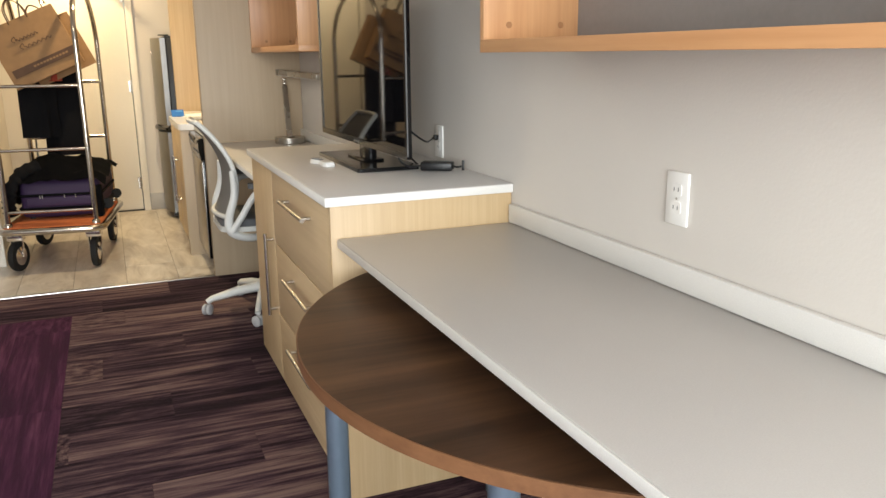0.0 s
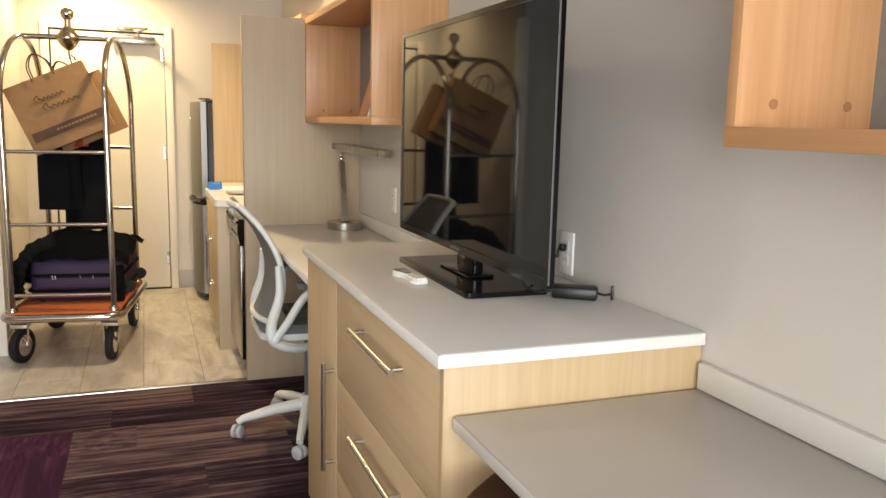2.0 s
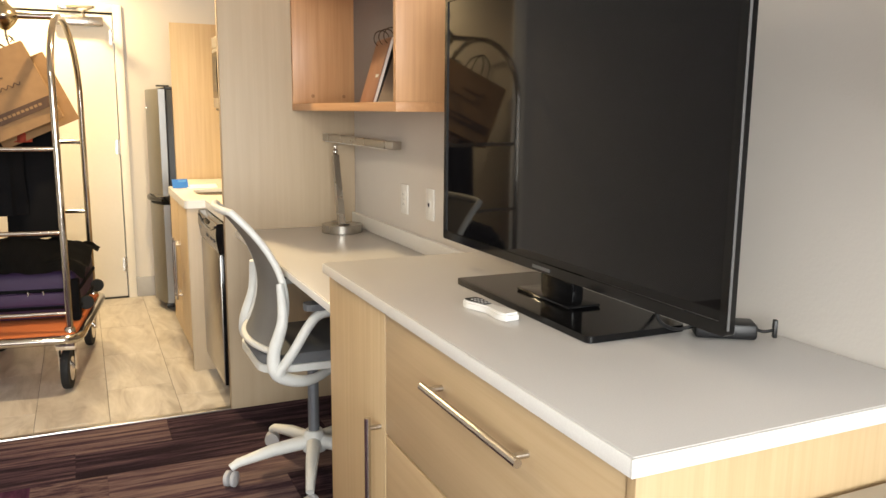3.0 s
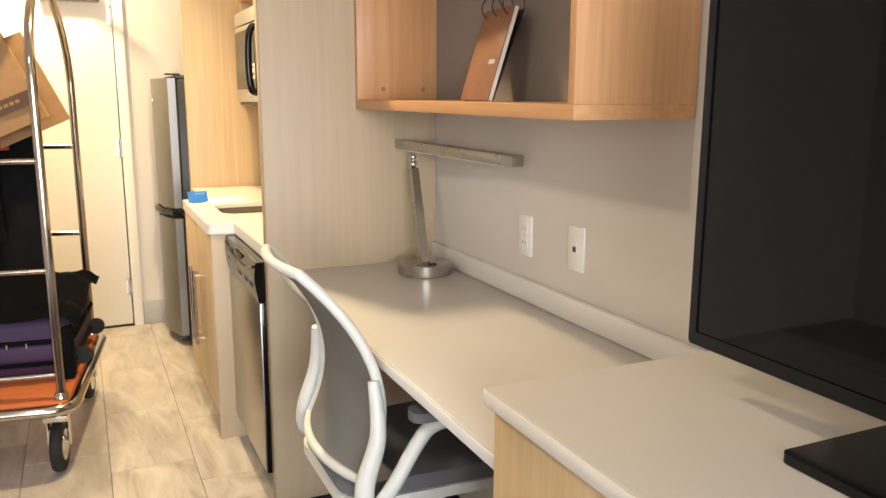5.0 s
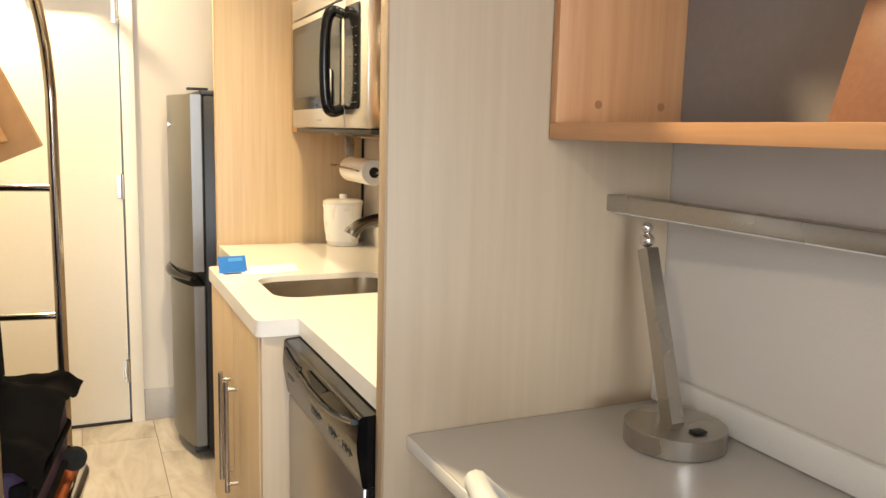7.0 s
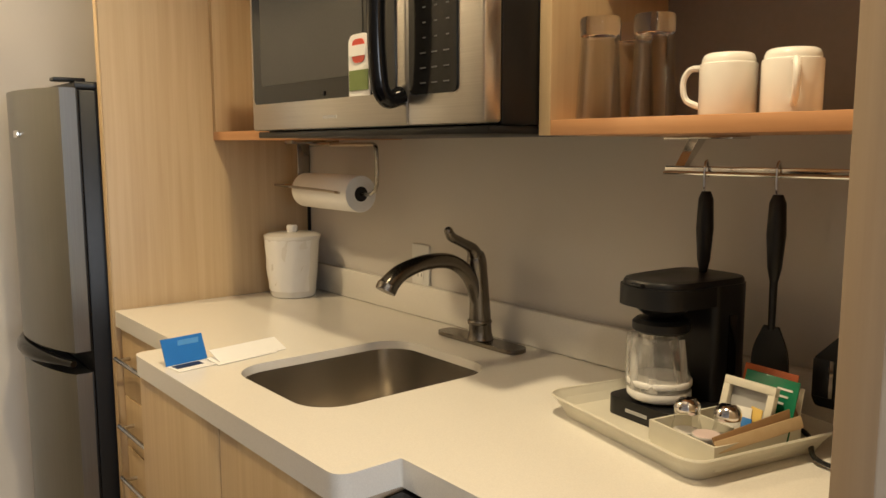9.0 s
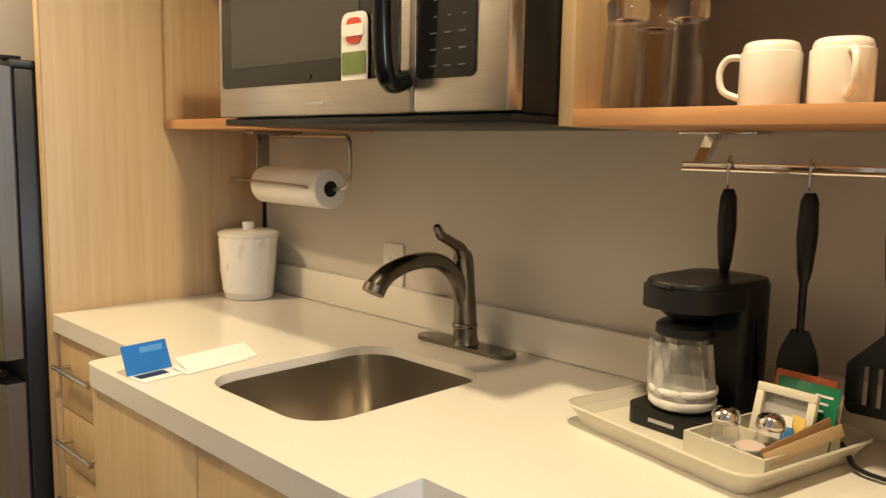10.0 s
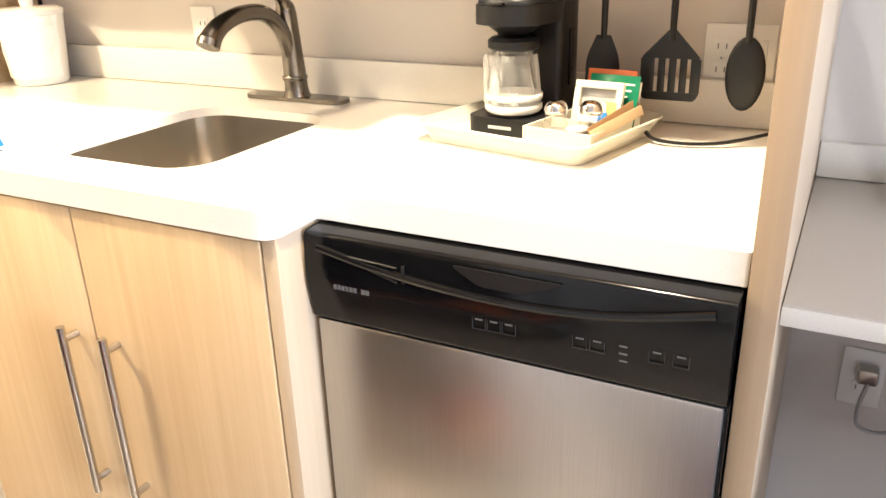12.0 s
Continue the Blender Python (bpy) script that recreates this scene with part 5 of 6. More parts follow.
RYC, RXC, RZC = 9.389, -0.118, 1.224
ho = thing("paper_towel_holder", "chrome wire paper towel holder under the microwave shelf", "holder", (RXC, RYC, 1.35))
wpart("mount", box(B(), -0.19, -0.04, 9.475, 9.515, 1.352, 1.3615, 0.001), NICKEL, ho)
wpart("strap", box(B(), RXC - 0.019, RXC + 0.019, 9.541, 9.544, 1.222, 1.352, 0.001), NICKEL, ho, "flat metal strap")
wpart("strap_foot", box(B(), RXC - 0.019, RXC + 0.019, 9.5155, 9.544, 1.352, 1.3550, 0.001), NICKEL, ho)
wpart("top_wire", tube(B(), [(RXC, 9.50, 1.350), (RXC, 9.19, 1.350)], 0.005, 8), NICKEL, ho)
wpart("arm", tube(B(), arc([(RXC, 9.19, 1.350), (RXC, 9.178, 1.338), (RXC, 9.175, 1.28), (RXC, 9.18, 1.245), (RXC, 9.20, 1.228), (RXC, 9.225, RZC)], 6), 0.005, 8), NICKEL, ho)
wpart("rod", tube(B(), [(RXC, 9.225, RZC), (RXC, 9.555, RZC)], 0.005, 8), NICKEL, ho)
wpart("tear_bar", tube(B(), arc([(RXC, 9.55, RZC + 0.01), (RXC - 0.05, 9.60, RZC + 0.012), (RXC - 0.058, 9.58, RZC + 0.012), (RXC - 0.056, 9.36, RZC + 0.008), (RXC - 0.052, 9.27, RZC + 0.004)], 6), 0.0035, 8), NICKEL, ho)
ro = thing("paper_towel_roll", "white paper towel roll on a wire holder", "paper roll", (RXC, RYC, RZC))
m = pose(0, 0, 0, 90)
wpart("roll", lathe(B(), [(0.02, -0.140), (0.046, -0.140), (0.0475, -0.138), (0.0475, 0.138), (0.046, 0.140), (0.02, 0.140)], (RXC, RYC, RZC), 40, m), PAPER, ro)
# closed black plug in place of the roll's shaded hollow
wpart("core", lathe(B(), [(0.012, -0.1412), (0.0195, -0.1412), (0.0195, 0.1412), (0.012, 0.1412)], (RXC, RYC, RZC), 20, m), BLACK, ro, "black plug for the shade in the hollow core")

cr = thing("ice_bucket", "white lidded ice bucket on the kitchen countertop", "bucket", (-0.123, 9.610, KT))
wpart("bucket", lathe(B(), [(0.062, 0.001), (0.066, 0.006), (0.079, 0.165), (0.081, 0.17)], (-0.123, 9.610, KT), 36), CERAMIC, cr)
lid = wpart("lid", lathe(B(), [(0.082, 0.1705), (0.082, 0.180), (0.07, 0.186), (0.02, 0.188)], (-0.123, 9.610, KT), 36), CERAMIC, cr)
wpart("knob", lathe(B(), [(0.015, 0.188), (0.017, 0.202), (0.014, 0.208)], (-0.123, 9.610, KT), 20), CERAMIC, lid)
bm = B()
g = [[bm.verts.new((-0.123 + (0.0835 + 0.008 * noise.noise(Vector((a * 5, z * 34, 1)))) * (0.83 + 0.9 * z) * math.cos(a), 9.610 + (0.0835 + 0.008 * noise.noise(Vector((a * 5, z * 34, 3)))) * (0.83 + 0.9 * z) * math.sin(a), KT + 0.02 + z)) for a in np.linspace(2.4, 4.9, 16)] for z in np.linspace(0, 0.15, 8)]
for a, b in zip(g, g[1:]):
    for i in range(15):
        bm.faces.new((a[i], a[i + 1], b[i + 1], b[i]))
wpart("folded_liner", bm, PAPER, cr, "white crumpled plastic liner")

bc = thing("blue_card", "folded blue card standing on the countertop", "card", (-0.651, 9.082, KT), 7)
bm = prism(B(), [(0, 0.001), (0.022, 0.052), (0.024, 0.052), (0.0028, 0.001)], -0.045, 0.045, swap=lambda u, v, w: (w, u, v))
part("front_leaf", bm, BLUE_CARD, bc)
part("base_leaf", box(B(), -0.045, 0.045, -0.052, 0.0, 0.001, 0.002), PAPER, bc, "white leaf with purple print")
part("printed_block", box(B(), -0.038, 0.020, -0.030, -0.006, 0.0021, 0.0026), DARK_PORT, bc)
part("light_print", box(B(), -0.012, 0.034, 0.0152, 0.0164, 0.036, 0.047), plain("light_blue_print", (0.10, 0.33, 0.68), 0.45), bc)
lf = thing("paper_leaflet", "open white paper leaflet lying on the countertop", "leaflet", (-0.53, 9.065, KT), 8)
part("leaf", prism(B(), [(-0.022, 0.001), (0.022, 0.020), (0.0225, 0.0212), (-0.022, 0.0022)], -0.075, 0.085, swap=lambda u, v, w: (w, u, v)), PAPER, lf)
part("leaf", prism(B(), [(-0.03, 0.001), (0.018, 0.006), (0.018, 0.0072), (-0.03, 0.0022)], -0.085, 0.055, swap=lambda u, v, w: (w, u, v)), PAPER, lf)

# tray with coffee maker and condiments
tr = thing("serving_tray", "cream rectangular serving tray on the countertop", "tray", (-0.207, 8.222, KT), -13)
bm, prev = B(), None
for k, z, r in ((0.0, 0.001, 0.02), (0.0, 0.003, 0.02), (0.018, 0.034, 0.03), (0.021, 0.034, 0.03), (0.014, 0.026, 0.026), (0.002, 0.010, 0.018)):
    ring = [bm.verts.new((x, y, z)) for x, y in rounded(-0.122 - k, 0.122 + k, -0.15 - k, 0.15 + k, r, 5)]
    if prev:
        for i in range(len(ring)):
            j = (i + 1) % len(ring)
            bm.faces.new((prev[i], prev[j], ring[j], ring[i]))
    else:
        bm.faces.new(ring[::-1])
    prev = ring
bm.faces.new(prev)
part("tray", bm, CREAM_TRAY, tr)
part("rim", tube(B(), [(x, y, 0.034) for x, y in rounded(-0.1415, 0.1415, -0.1695, 0.1695, 0.03, 5)], 0.0022, 6, closed=True), CREAM_TRAY, tr)

CMX, CMY, CMZ = -0.157, 8.264, KT + 0.0105
cm = thing("coffee_maker", "small black drip coffee maker with a glass carafe", "coffee maker", (CMX, CMY, CMZ), -6)
part("base", prism(B(), fillet([(-0.10, -0.066), (0.09, -0.07), (0.09, 0.07), (-0.10, 0.066)], [0.022, 0.04, 0.04, 0.022]), 0.0, 0.038), BLACK, cm)
part("tower", prism(B(), fillet([(0.0, -0.064), (0.09, -0.068), (0.09, 0.068), (0.0, 0.064)], [0.012, 0.045, 0.045, 0.012], 10), 0.0382, 0.276), BLACK, cm)
hd = part("head", prism(B(), fillet([(-0.108, -0.056), (-0.02, -0.066), (0.0, -0.064), (0.0, 0.064), (-0.02, 0.066), (-0.108, 0.056)], [0.05, 0.02, 0, 0, 0.02, 0.05], 10), 0.236, 0.276), BLACK, cm)
lidline = fillet([(-0.103, -0.053), (-0.02, -0.063), (0.088, -0.066), (0.088, 0.066), (-0.02, 0.063), (-0.103, 0.053)], [0.048, 0.02, 0.044, 0.044, 0.02, 0.048], 10)
bm, prev = B(), None
for k, z in ((1.0, 0.2762), (1.0, 0.283), (0.97, 0.288), (0.80, 0.2895), (0.55, 0.2865), (0.2, 0.2855)):
    ring = [bm.verts.new((-0.01 + (x + 0.01) * k, y * k, z)) for x, y in lidline]
    if prev:
        for q in range(len(ring)):
            bm.faces.new((prev[q], prev[(q + 1) % len(ring)], ring[(q + 1) % len(ring)], ring[q]))
    else:
        bm.faces.new(ring[::-1])
    prev = ring
bm.faces.new(prev)
part("lid", bm, BLACK, hd)
part("lid_tab", box(B(), -0.112, -0.098, -0.012, 0.012, 0.279, 0.284, 0.002), BLACK, hd)
part("filter_basket", lathe(B(), [(0.022, 0.212), (0.030, 0.216), (0.050, 0.2355)], (-0.048, 0, 0), 24), BLACK, cm)
part("badge", box(B(), -0.1008, -0.0995, -0.022, 0.022, 0.014, 0.021), GREY_PRINT, cm)
part("side_window", box(B(), 0.028, 0.046, -0.0675, -0.0655, 0.09, 0.215), GLOSS_BLACK, cm)
ca = part("carafe", lathe(B(), [(0.042, 0.039), (0.048, 0.047), (0.049, 0.080), (0.042, 0.132), (0.036, 0.172), (0.038, 0.180), (0.036, 0.180), (0.034, 0.171), (0.040, 0.131), (0.047, 0.080), (0.046, 0.049), (0.004, 0.045), (0.004, 0.039)], (-0.05, 0, 0), 32, hollow=True), THIN_GLASS, cm, "glass carafe with a plastic liner")
part("carafe_lid", lathe(B(), [(0.040, 0.181), (0.044, 0.185), (0.044, 0.200), (0.038, 0.207), (0.02, 0.209)], (-0.05, 0, 0), 28), BLACK, ca)
part("carafe_band", lathe(B(), [(0.0492, 0.072), (0.0505, 0.074), (0.0505, 0.083), (0.0492, 0.085)], (-0.05, 0, 0), 32), PAPER, ca)
part("paper_wrap", lathe(B(), [(0.0455, 0.044), (0.0495, 0.050), (0.0498, 0.060), (0.0485, 0.063)], (-0.05, 0, 0), 32), PAPER, ca)
bm = B()
g = []
for j in range(10):
    v = j / 9
    r0 = 0.0505 - 0.0115 * v
    g.append([])
    for a in np.linspace(0.9, 4.9, 40):
        r = r0 + 0.003 * math.sin(9 * a + 2 * v) * (0.4 + 0.6 * v) + 0.012 * v * max(0.0, math.cos(a - 2.3)) ** 6
        g[-1].append(bm.verts.new((-0.05 + r * math.cos(a), r * math.sin(a), 0.066 + 0.105 * v)))
for a, b in zip(g, g[1:]):
    for i in range(39):
        bm.faces.new((a[i], a[i + 1], b[i + 1], b[i]))
part("plastic_bag", bm, CRUMPLED, ca, "crumpled whitish plastic film")
part("power_cord", tube(B(), arc([(0.10, -0.05, 0.02), (0.06, -0.18, 0.01), (0.00, -0.24, -0.003), (0.02, -0.33, -0.004), (0.09, -0.41, 0.012)], 8), 0.004, 8), BLACK, cm)

cm.scale = (1, 1, 0.77)

# condiment caddy on the tray
CCM = (-0.259, 8.137, KT + 0.0105)
cc = thing("condiment_caddy", "cream condiment caddy with sachets, shakers and kraft packets", "caddy", CCM, -12)
bm = prism(B(), rounded(-0.065, 0.10, -0.062, 0.062, 0.006), 0.0, 0.005)
for a in ((-0.065, -0.061, -0.062, 0.062), (0.096, 0.10, -0.062, 0.062), (-0.061, 0.096, -0.062, -0.058), (-0.061, 0.096, 0.058, 0.062), (0.014, 0.017, -0.058, 0.058)):
    box(bm, *a, 0.005, 0.034)
part("box", bm, CREAM_TRAY, cc)


def packet(name, mat, x, y, w, h, lean, turn, label="", thick=0.002):
    """A flat packet standing in the caddy, leaning back."""
    bm = box(B(), -thick / 2, thick / 2, -w / 2, w / 2, 0, h, 0.0008)
    bm.transform(pose(x, y, 0.006, 0, lean, turn))
    return part(name, bm, mat, cc, label)


# open frame with a grey sachet behind it
FM = pose(0.040, -0.008, 0.006, 0, 16, 6)
bm = B()
for a in ((-0.042, 0.042, 0.0, 0.012), (-0.042, 0.042, 0.076, 0.088), (-0.042, -0.031, 0.012, 0.076), (0.031, 0.042, 0.012, 0.076)):
    box(bm, -0.005, 0.005, *a, 0.001)
bm.transform(FM)
part("card_frame", bm, CREAM_TRAY, cc, "cream open frame")
bm = box(B(), 0.0055, 0.0075, -0.034, 0.034, 0.004, 0.080)
bm.transform(FM)
part("tea_sachet", bm, GREY_PRINT, cc, "silver-grey sachet")
packet("coffee_packet", GREEN_FOIL, 0.066, -0.020, 0.088, 0.096, 15, 4, "green foil packet")
packet("creamer_packet", ORANGE_PACKET, 0.076, -0.010, 0.086, 0.102, 14, 6, "orange packet")
packet("card_back", CREAM_TRAY, 0.090, -0.012, 0.092, 0.082, 12, 4)
for q in range(3):
    bm = box(B(), -0.0022, -0.0012, -0.036 + 0.005 * q, -0.012 + 0.006 * q, 0.080 - 0.010 * q, 0.083 - 0.010 * q)
    bm.transform(pose(0.066, -0.020, 0.006, 0, 15, 4))
    part("packet_print", bm, PAPER, cc)
YELLOW = plain("yellow_sachet", (0.70, 0.48, 0.12), 0.6)
packet("sugar_sachet", PAPER, 0.020, -0.024, 0.024, 0.058, 14, 16, "white sachet")
packet("sugar_sachet", BLUE_CARD, 0.017, -0.031, 0.015, 0.045, 18, 10, "blue sachet")
packet("sugar_sachet", YELLOW, 0.026, -0.037, 0.022, 0.060, 12, -8, "yellow sachet")
packet("sugar_sachet", PAPER, 0.018, 0.0, 0.02, 0.050, 20, 24, "white sachet")
# kraft packets lying along the side wall
for q, (dy, dz, tilt) in enumerate(((0.0, 0.0, -5), (0.006, 0.007, -7))):
    bm = box(B(), -0.072, 0.082, -0.002, 0.002, -0.007, 0.010, 0.001)
    bm.transform(pose(0.014, -0.062 + dy, 0.036 + dz, -20, tilt, -3 + 2 * q))
    part("kraft_packet", bm, KRAFT if q else PALE_OAK_Y, cc, "tan paper packet")
for i, (x, y) in enumerate(((-0.030, 0.026), (-0.012, -0.026))):
    s = thing("salt_shaker" if i == 0 else "pepper_shaker", "small glass shaker with a domed chrome cap in a caddy", "shaker", (CCM[0] + x, CCM[1] + y, CCM[2] + 0.0055), 0, "shakers")
    part("glass", lathe(B(), [(0.018, 0.0), (0.0215, 0.004), (0.0205, 0.028), (0.017, 0.042), (0.0175, 0.048)], n=20), THIN_GLASS, s)
    part("contents", lathe(B(), [(0.015, 0.003), (0.0185, 0.006), (0.018, 0.022)], n=16), PAPER if i == 0 else GREY_PRINT, s)
    part("cap", lathe(B(), [(0.0178, 0.0485), (0.0185, 0.050), (0.0185, 0.056), (0.0165, 0.0625), (0.011, 0.0675), (0.004, 0.069)], n=22), CHROME, s)
cu = thing("creamer_cup", "small white creamer cup in a condiment caddy", "cup", (CCM[0] - 0.046, CCM[1] - 0.016, CCM[2] + 0.0055))
part("cup", lathe(B(), [(0.0125, 0.0), (0.0155, 0.028), (0.019, 0.029), (0.019, 0.031)], n=18), PAPER, cu)
part("foil_lid", lathe(B(), [(0.0188, 0.0312), (0.0185, 0.0318), (0.006, 0.0318)], n=18), plain("pinkish_foil", (0.62, 0.50, 0.48), 0.4), cu, "pale pink foil lid")

# utensil rail and utensils
RZ, RX = 1.308, -0.092
ur = thing("utensil_rail", "chrome utensil rail under the kitchen shelf", "rail", (-0.05, 8.1, RZ))
wpart("rail", box(B(), RX - 0.012, RX - 0.008, 7.822, 8.345, RZ - 0.005, RZ + 0.005, 0.001), CHROME, ur)
wpart("rail_lip", tube(B(), [(RX - 0.014, 7.822, RZ - 0.007), (RX - 0.014, 8.345, RZ - 0.007)], 0.003, 8), CHROME, ur)
for y in (8.325, 7.86):
    wpart("bracket", prism(B(), [(RX - 0.006, RZ - 0.004), (RX + 0.004, RZ - 0.006), (-0.03, 1.356), (-0.05, 1.361)], y - 0.009, y + 0.009, swap=lambda u, v, w: (u, w, v)), CHROME, ur)
wpart("flange", box(B(), -0.075, -0.02, 8.24, 8.37, 1.3565, 1.3615, 0.0005), CHROME, ur)
UX = RX - 0.010


def utensil(y, name, label, head):
    u = thing(name, label, "utensil", (UX, y, RZ - 0.05), 0, "hanging utensils")
    wpart("hook", tube(B(), arc([(UX + 0.006, y, RZ - 0.012), (UX + 0.0, y, RZ + 0.013), (UX - 0.007, y, RZ + 0.004), (UX - 0.006, y, RZ - 0.03), (UX, y, RZ - 0.042)], 5), 0.0022, 6), CHROME, u)
    z = RZ - 0.035
    wpart("handle", tube(B(), [(UX, y, z), (UX, y, z - 0.012), (UX, y, z - 0.06), (UX, y, z - 0.11), (UX, y, z - 0.13)], [0.009, 0.015, 0.0175, 0.013, 0.008], 12, flat=0.8), BLACK, u)
    wpart("shaft", tube(B(), [(UX, y, z - 0.128), (UX, y, z - 0.205)], [0.0062, 0.0055], 8), BLACK, u)
    head(u, y, z - 0.20)
    return u


def ladle_head(u, y, z):
    wpart("bowl", lathe(B(), [(0.008, -0.03), (0.028, -0.022), (0.038, 0.0), (0.035, 0.0), (0.026, -0.019), (0.005, -0.026)], (UX - 0.02, y, z - 0.05), 20), BLACK, u)
    wpart("neck", tube(B(), [(UX, y, z + 0.01), (UX, y, z - 0.03), (UX - 0.006, y, z - 0.052)], 0.006, 8), BLACK, u)


def fork_head(u, y, z):
    out = fillet([(y - 0.012, z), (y + 0.012, z), (y + 0.03, z - 0.04), (y + 0.03, z - 0.095), (y - 0.03, z - 0.095), (y - 0.03, z - 0.04)], [0, 0, 0.02, 0.008, 0.008, 0.02])
    wpart("blade", prism(B(), out, UX - 0.002, UX + 0.002, swap=lambda a, b, c_: (c_, a, b)), BLACK, u)


def turner_head(u, y, z):
    half_w, top, low = 0.05, z + 0.012, z - 0.105
    bm = B()
    edges_ = [(-half_w, -0.0335)] + [(-0.0275, -0.0155), (-0.0095, 0.0025), (0.0085, 0.0205), (0.0265, half_w)]
    for a, b in edges_:
        box(bm, UX - 0.0015, UX + 0.0015, y + a, y + b, low + 0.014, z - 0.035, 0.0006)
    cap = fillet([(y - 0.006, top), (y + 0.006, top), (y + half_w, z - 0.035), (y - half_w, z - 0.035)], [0, 0, 0.006, 0.006])
    prism(bm, cap, UX - 0.0016, UX + 0.0016, swap=lambda a, b, c_: (c_, a, b))
    foot = fillet([(y - half_w, low + 0.014), (y + half_w, low + 0.014), (y + half_w - 0.006, low), (y - half_w + 0.006, low)], [0, 0, 0.006, 0.006])
    prism(bm, foot, UX - 0.0016, UX + 0.0016, swap=lambda a, b, c_: (c_, a, b))
    wpart("slotted_blade", bm, BLACK, u)


def spoon_head(u, y, z):
    bm = B()
    bmesh.ops.create_uvsphere(bm, u_segments=20, v_segments=12, radius=1.0)
    for v in bm.verts:
        hollow = 0.5 if v.co.x < 0 else 1.0
        v.co = Vector((UX + v.co.x * 0.012 * hollow, y + v.co.y * 0.031, z - 0.055 + v.co.z * 0.06))
    wpart("bowl", bm, BLACK, u)


utensil(8.266, "soup_ladle", "black nylon ladle hanging from a rail", ladle_head)
utensil(8.145, "pasta_server", "black nylon server hanging from a rail", fork_head)
utensil(8.028, "slotted_turner", "black slotted nylon turner hanging from a rail", turner_head)
utensil(7.908, "serving_spoon", "black nylon serving spoon hanging from a rail", spoon_head)

# mugs, glasses, bowls
MZ = 1.3872
mg = thing("white_mug", "white ceramic mug standing upside down on a shelf", "mug", (-0.213, 8.168, MZ), 100, "mugs on the shelf")
part("cup", lathe(B(), [(0.0375, 0.0), (0.039, 0.003), (0.0392, 0.068), (0.0385, 0.0712), (0.0365, 0.0722), (0.036, 0.077), (0.0335, 0.083), (0.029, 0.0855), (0.02, 0.0855)], n=32), CERAMIC, mg)
part("handle", tube(B(), arc([(0.0385, 0, 0.067), (0.056, 0, 0.066), (0.066, 0, 0.049), (0.061, 0, 0.024), (0.0385, 0, 0.013)], 6), 0.0047, 8), CERAMIC, mg)
copy_thing(mg, pose(-0.197, 8.084, MZ, 0, 0, 212))
copy_thing(mg, pose(-0.09, 7.96, MZ, 0, 0, 250))
gl = thing("drinking_glass", "clear tall drinking glass standing upside down on a shelf", "glass", (-0.262, 8.358, MZ), 0, "glasses on the shelf")
part("glass_body", lathe(B(), [(0.035, 0.0), (0.0290, 0.122), (0.0270, 0.122), (0.0325, 0.0)], n=32, hollow=True), THIN_GLASS, gl)
part("glass_base", lathe(B(), [(0.004, 0.1222), (0.0265, 0.1222), (0.0300, 0.125), (0.0310, 0.147), (0.029, 0.152), (0.004, 0.1525)], n=32), CLEAR, gl, "thick clear glass base")
for x, y in ((-0.170, 8.366), (-0.224, 8.286)):
    copy_thing(gl, pose(x, y, MZ))
# bowls on the middle board
bw = thing("white_bowl", "white ceramic bowl upside down on the upper shelf", "bowl", (-0.17, 8.25, 1.6452), 0, "bowls on the upper shelf")
part("bowl_shell", lathe(B(), [(0.07, 0.0), (0.072, 0.003), (0.06, 0.03), (0.035, 0.052), (0.03, 0.058), (0.015, 0.058)], n=32), CERAMIC, bw)
copy_thing(bw, pose(-0.17, 8.10, 1.6452))

# recessed ceiling lights; the last ring only goes with the added room fill
for nm, x, y in (("recessed_light", -0.74, 8.20), ("recessed_light", -1.4, 9.85), ("recessed_light", -1.9, 6.5)):
    rl = thing(nm, "round white recessed ceiling light", "ceiling light", (x, y, CEIL), 0, "recessed lights")
    part("ring", lathe(B(), [(0.075, -0.006), (0.08, -0.004), (0.08, -0.0005), (0.06, -0.0005), (0.06, -0.006)], n=28), WHITE_PLASTIC, rl)

# ---- floor pieces ----
carpet = structure("floor_carpet", box(B(), LEFT, -0.0, W0, EDGE - 0.004, -0.02, -0.006), CARPET_BROWN, "dark purple-brown streaked plank carpet")


def piece(name, me, parent, x, y, z=0.0):
    ob = new(name, me)
    ob.parent = parent
    ob.location = (x, y, z)
    return ob


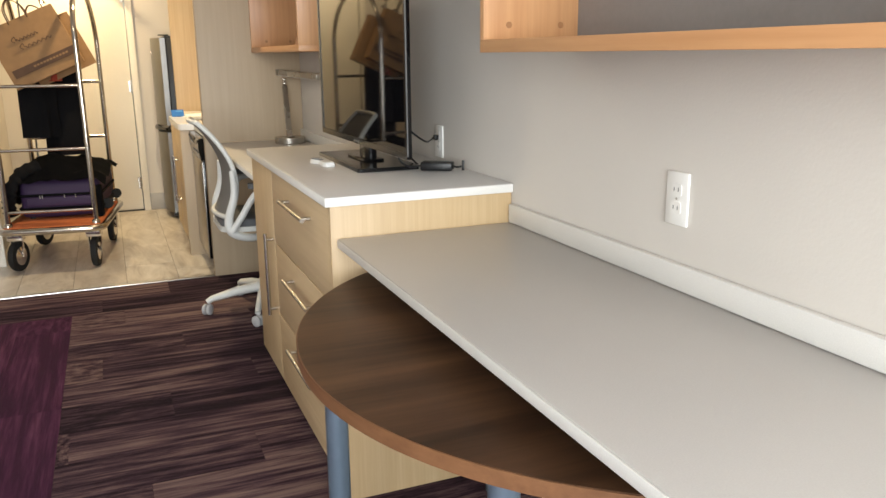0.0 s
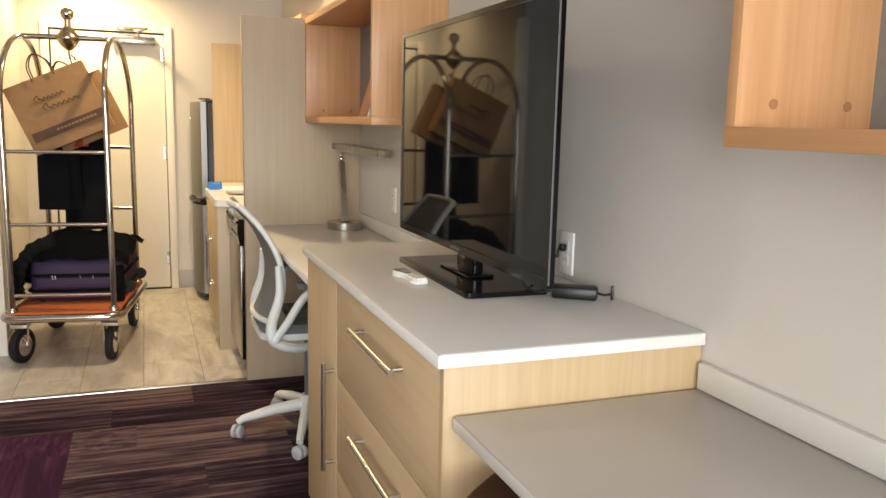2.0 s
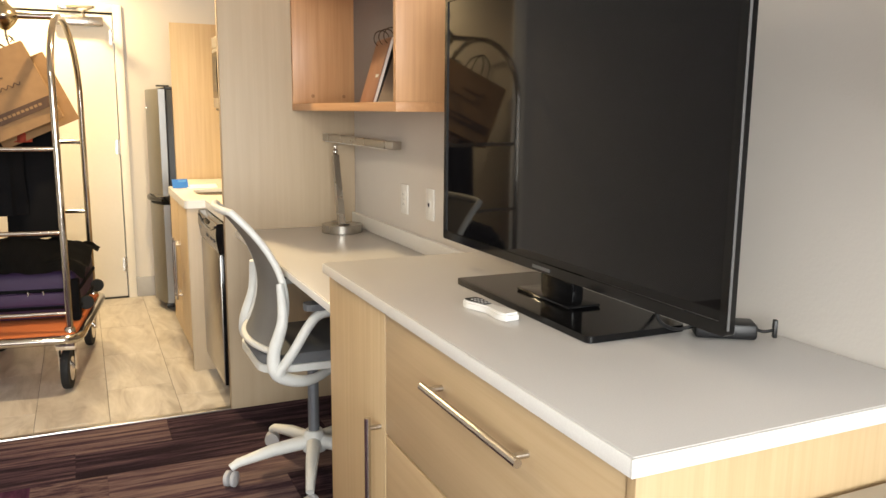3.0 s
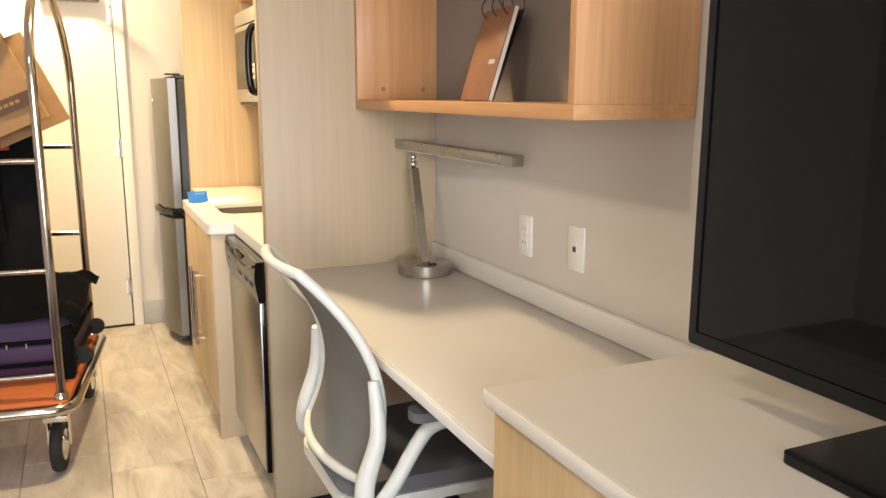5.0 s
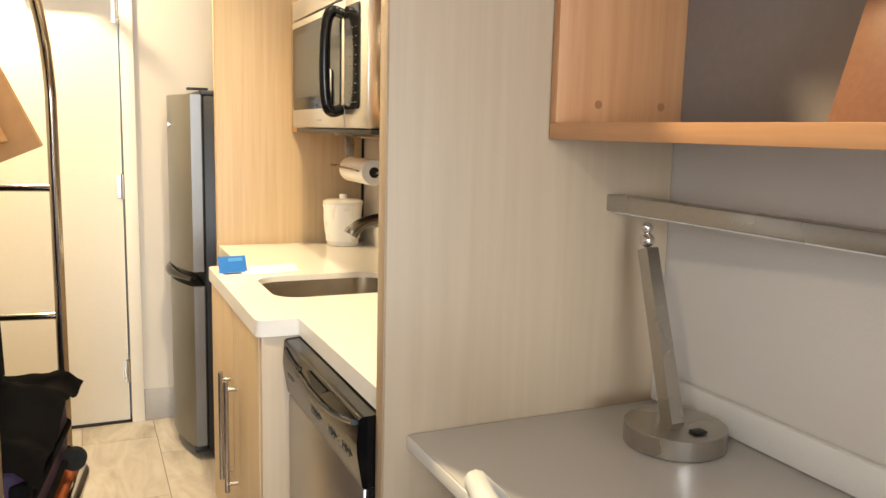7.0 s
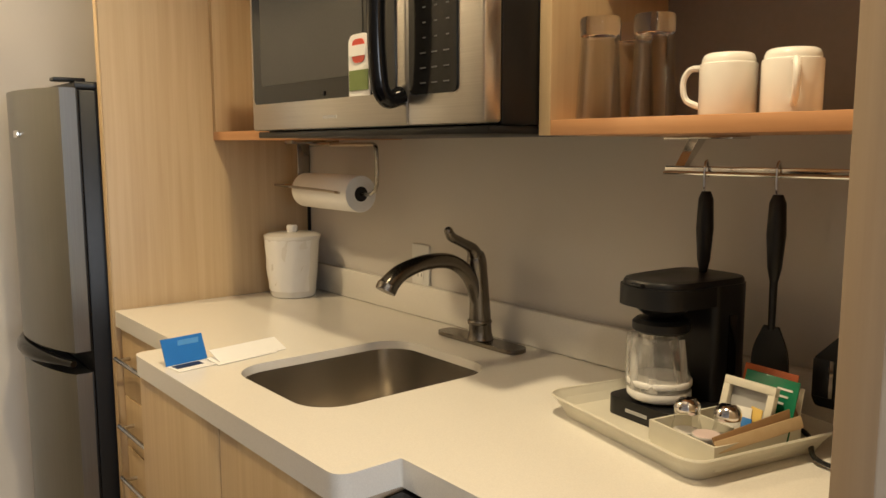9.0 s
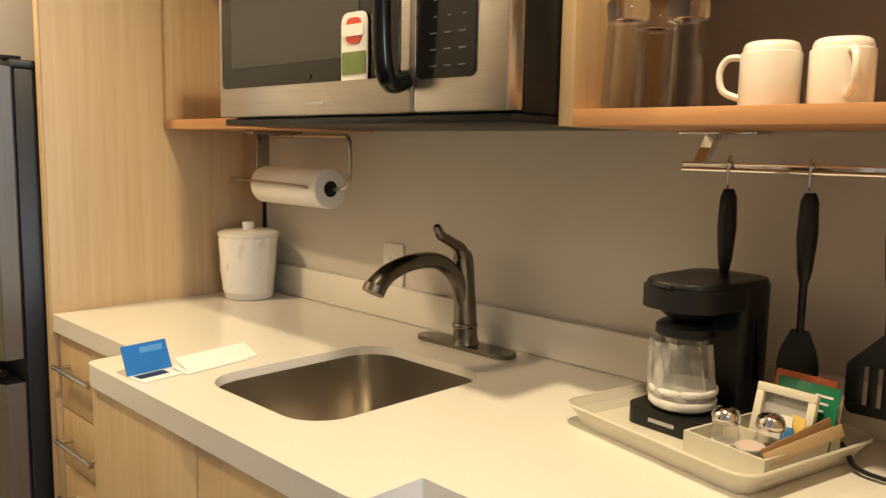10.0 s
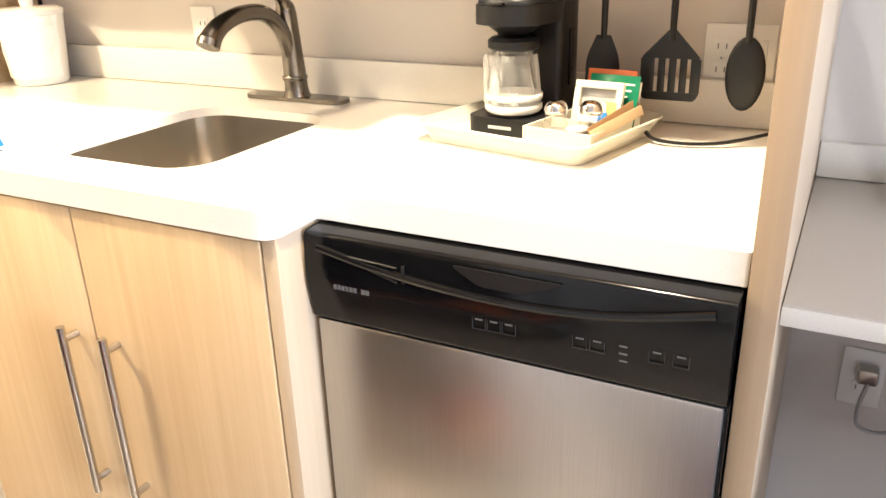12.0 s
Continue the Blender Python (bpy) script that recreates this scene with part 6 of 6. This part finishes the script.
bm = box(B(), 0.0006, 0.9994, 0.0005, 0.2495, -0.006, 0.0)
plank_x = mesh_of("carpet_plank", bm, CARPET_BROWN)
bm = box(B(), 0.0005, 0.2495, 0.0006, 0.9994, -0.006, 0.0)
plank_y = mesh_of("purple_carpet_plank", bm, CARPET_PURPLE)
PX0, PX1, PY0, PY1 = -2.92, -1.42, 1.38, 7.38
rows_n = int((EDGE - 0.004 - W0) / 0.25)
for r in range(rows_n + 1):
    y = EDGE - 0.004 - 0.25 * (r + 1)
    if y < W0:
        break
    purple = PY0 - 0.05 <= y and y + 0.25 <= PY1 + 0.08
    spans = [(LEFT, PX0), (PX1, 0.0)] if purple else [(LEFT, 0.0)]
    for a, b in spans:
        x = a - (0.37 * r) % 1.0
        while x < b:
            if x >= a - 1e-6 and x + 1 <= b + 1e-6:
                piece("carpet_plank", plank_x, carpet, x, y)
            else:
                x0, x1 = max(x, a), min(x + 1, b)
                if x1 - x0 > 0.02:
                    ob = piece("carpet_plank", plank_x, carpet, x0, y)
                    ob.scale = (x1 - x0, 1, 1)
            x += 1.0
PYT = EDGE - 0.004 - 0.25 * 2
for i in range(6):
    for j in range(-1, 6):
        y1 = PYT - (j + (0.45 * i) % 1.0)
        y0, y1 = max(y1 - 1.0, PYT - 5.75), min(y1, PYT)
        if y1 - y0 > 0.02:
            ob = piece("purple_carpet_plank", plank_y, carpet, PX0 + 0.25 * i, y0)
            ob.scale = (1, y1 - y0, 1)

tiles = structure("floor_tiles", box(B(), LEFT, 0.0, EDGE + 0.028, W1 + 0.1, -0.02, -0.003), GROUT, "veined beige porcelain floor tiles with thin joints")
TW, TL = 0.305, 0.612
bm = box(B(), 0.0012, TW - 0.0012, 0.0012, TL - 0.0012, -0.008, 0.0, 0.001, 1)
tile_me = mesh_of("tile", bm, TILE)
for i in range(-3, 11):
    x1 = -0.825 + TW * 3 - TW * i
    for j in range(-1, 7):
        y0 = 9.50 - TL * 4 + TL * j - (0.195 if (i % 3) == 2 else (-0.2 if (i % 3) == 1 else 0.0))
        a, b = max(y0, EDGE + 0.03), min(y0 + TL, W1 + 0.1)
        xa, xb = max(x1 - TW, LEFT), min(x1, 0.0)
        if b - a < 0.03 or xb - xa < 0.03 or (xb < ENTRY and a > SPLIT):
            continue
        ob = piece("tile", tile_me, tiles, xa, a)
        ob.scale = ((xb - xa) / TW, (b - a) / TL, 1)
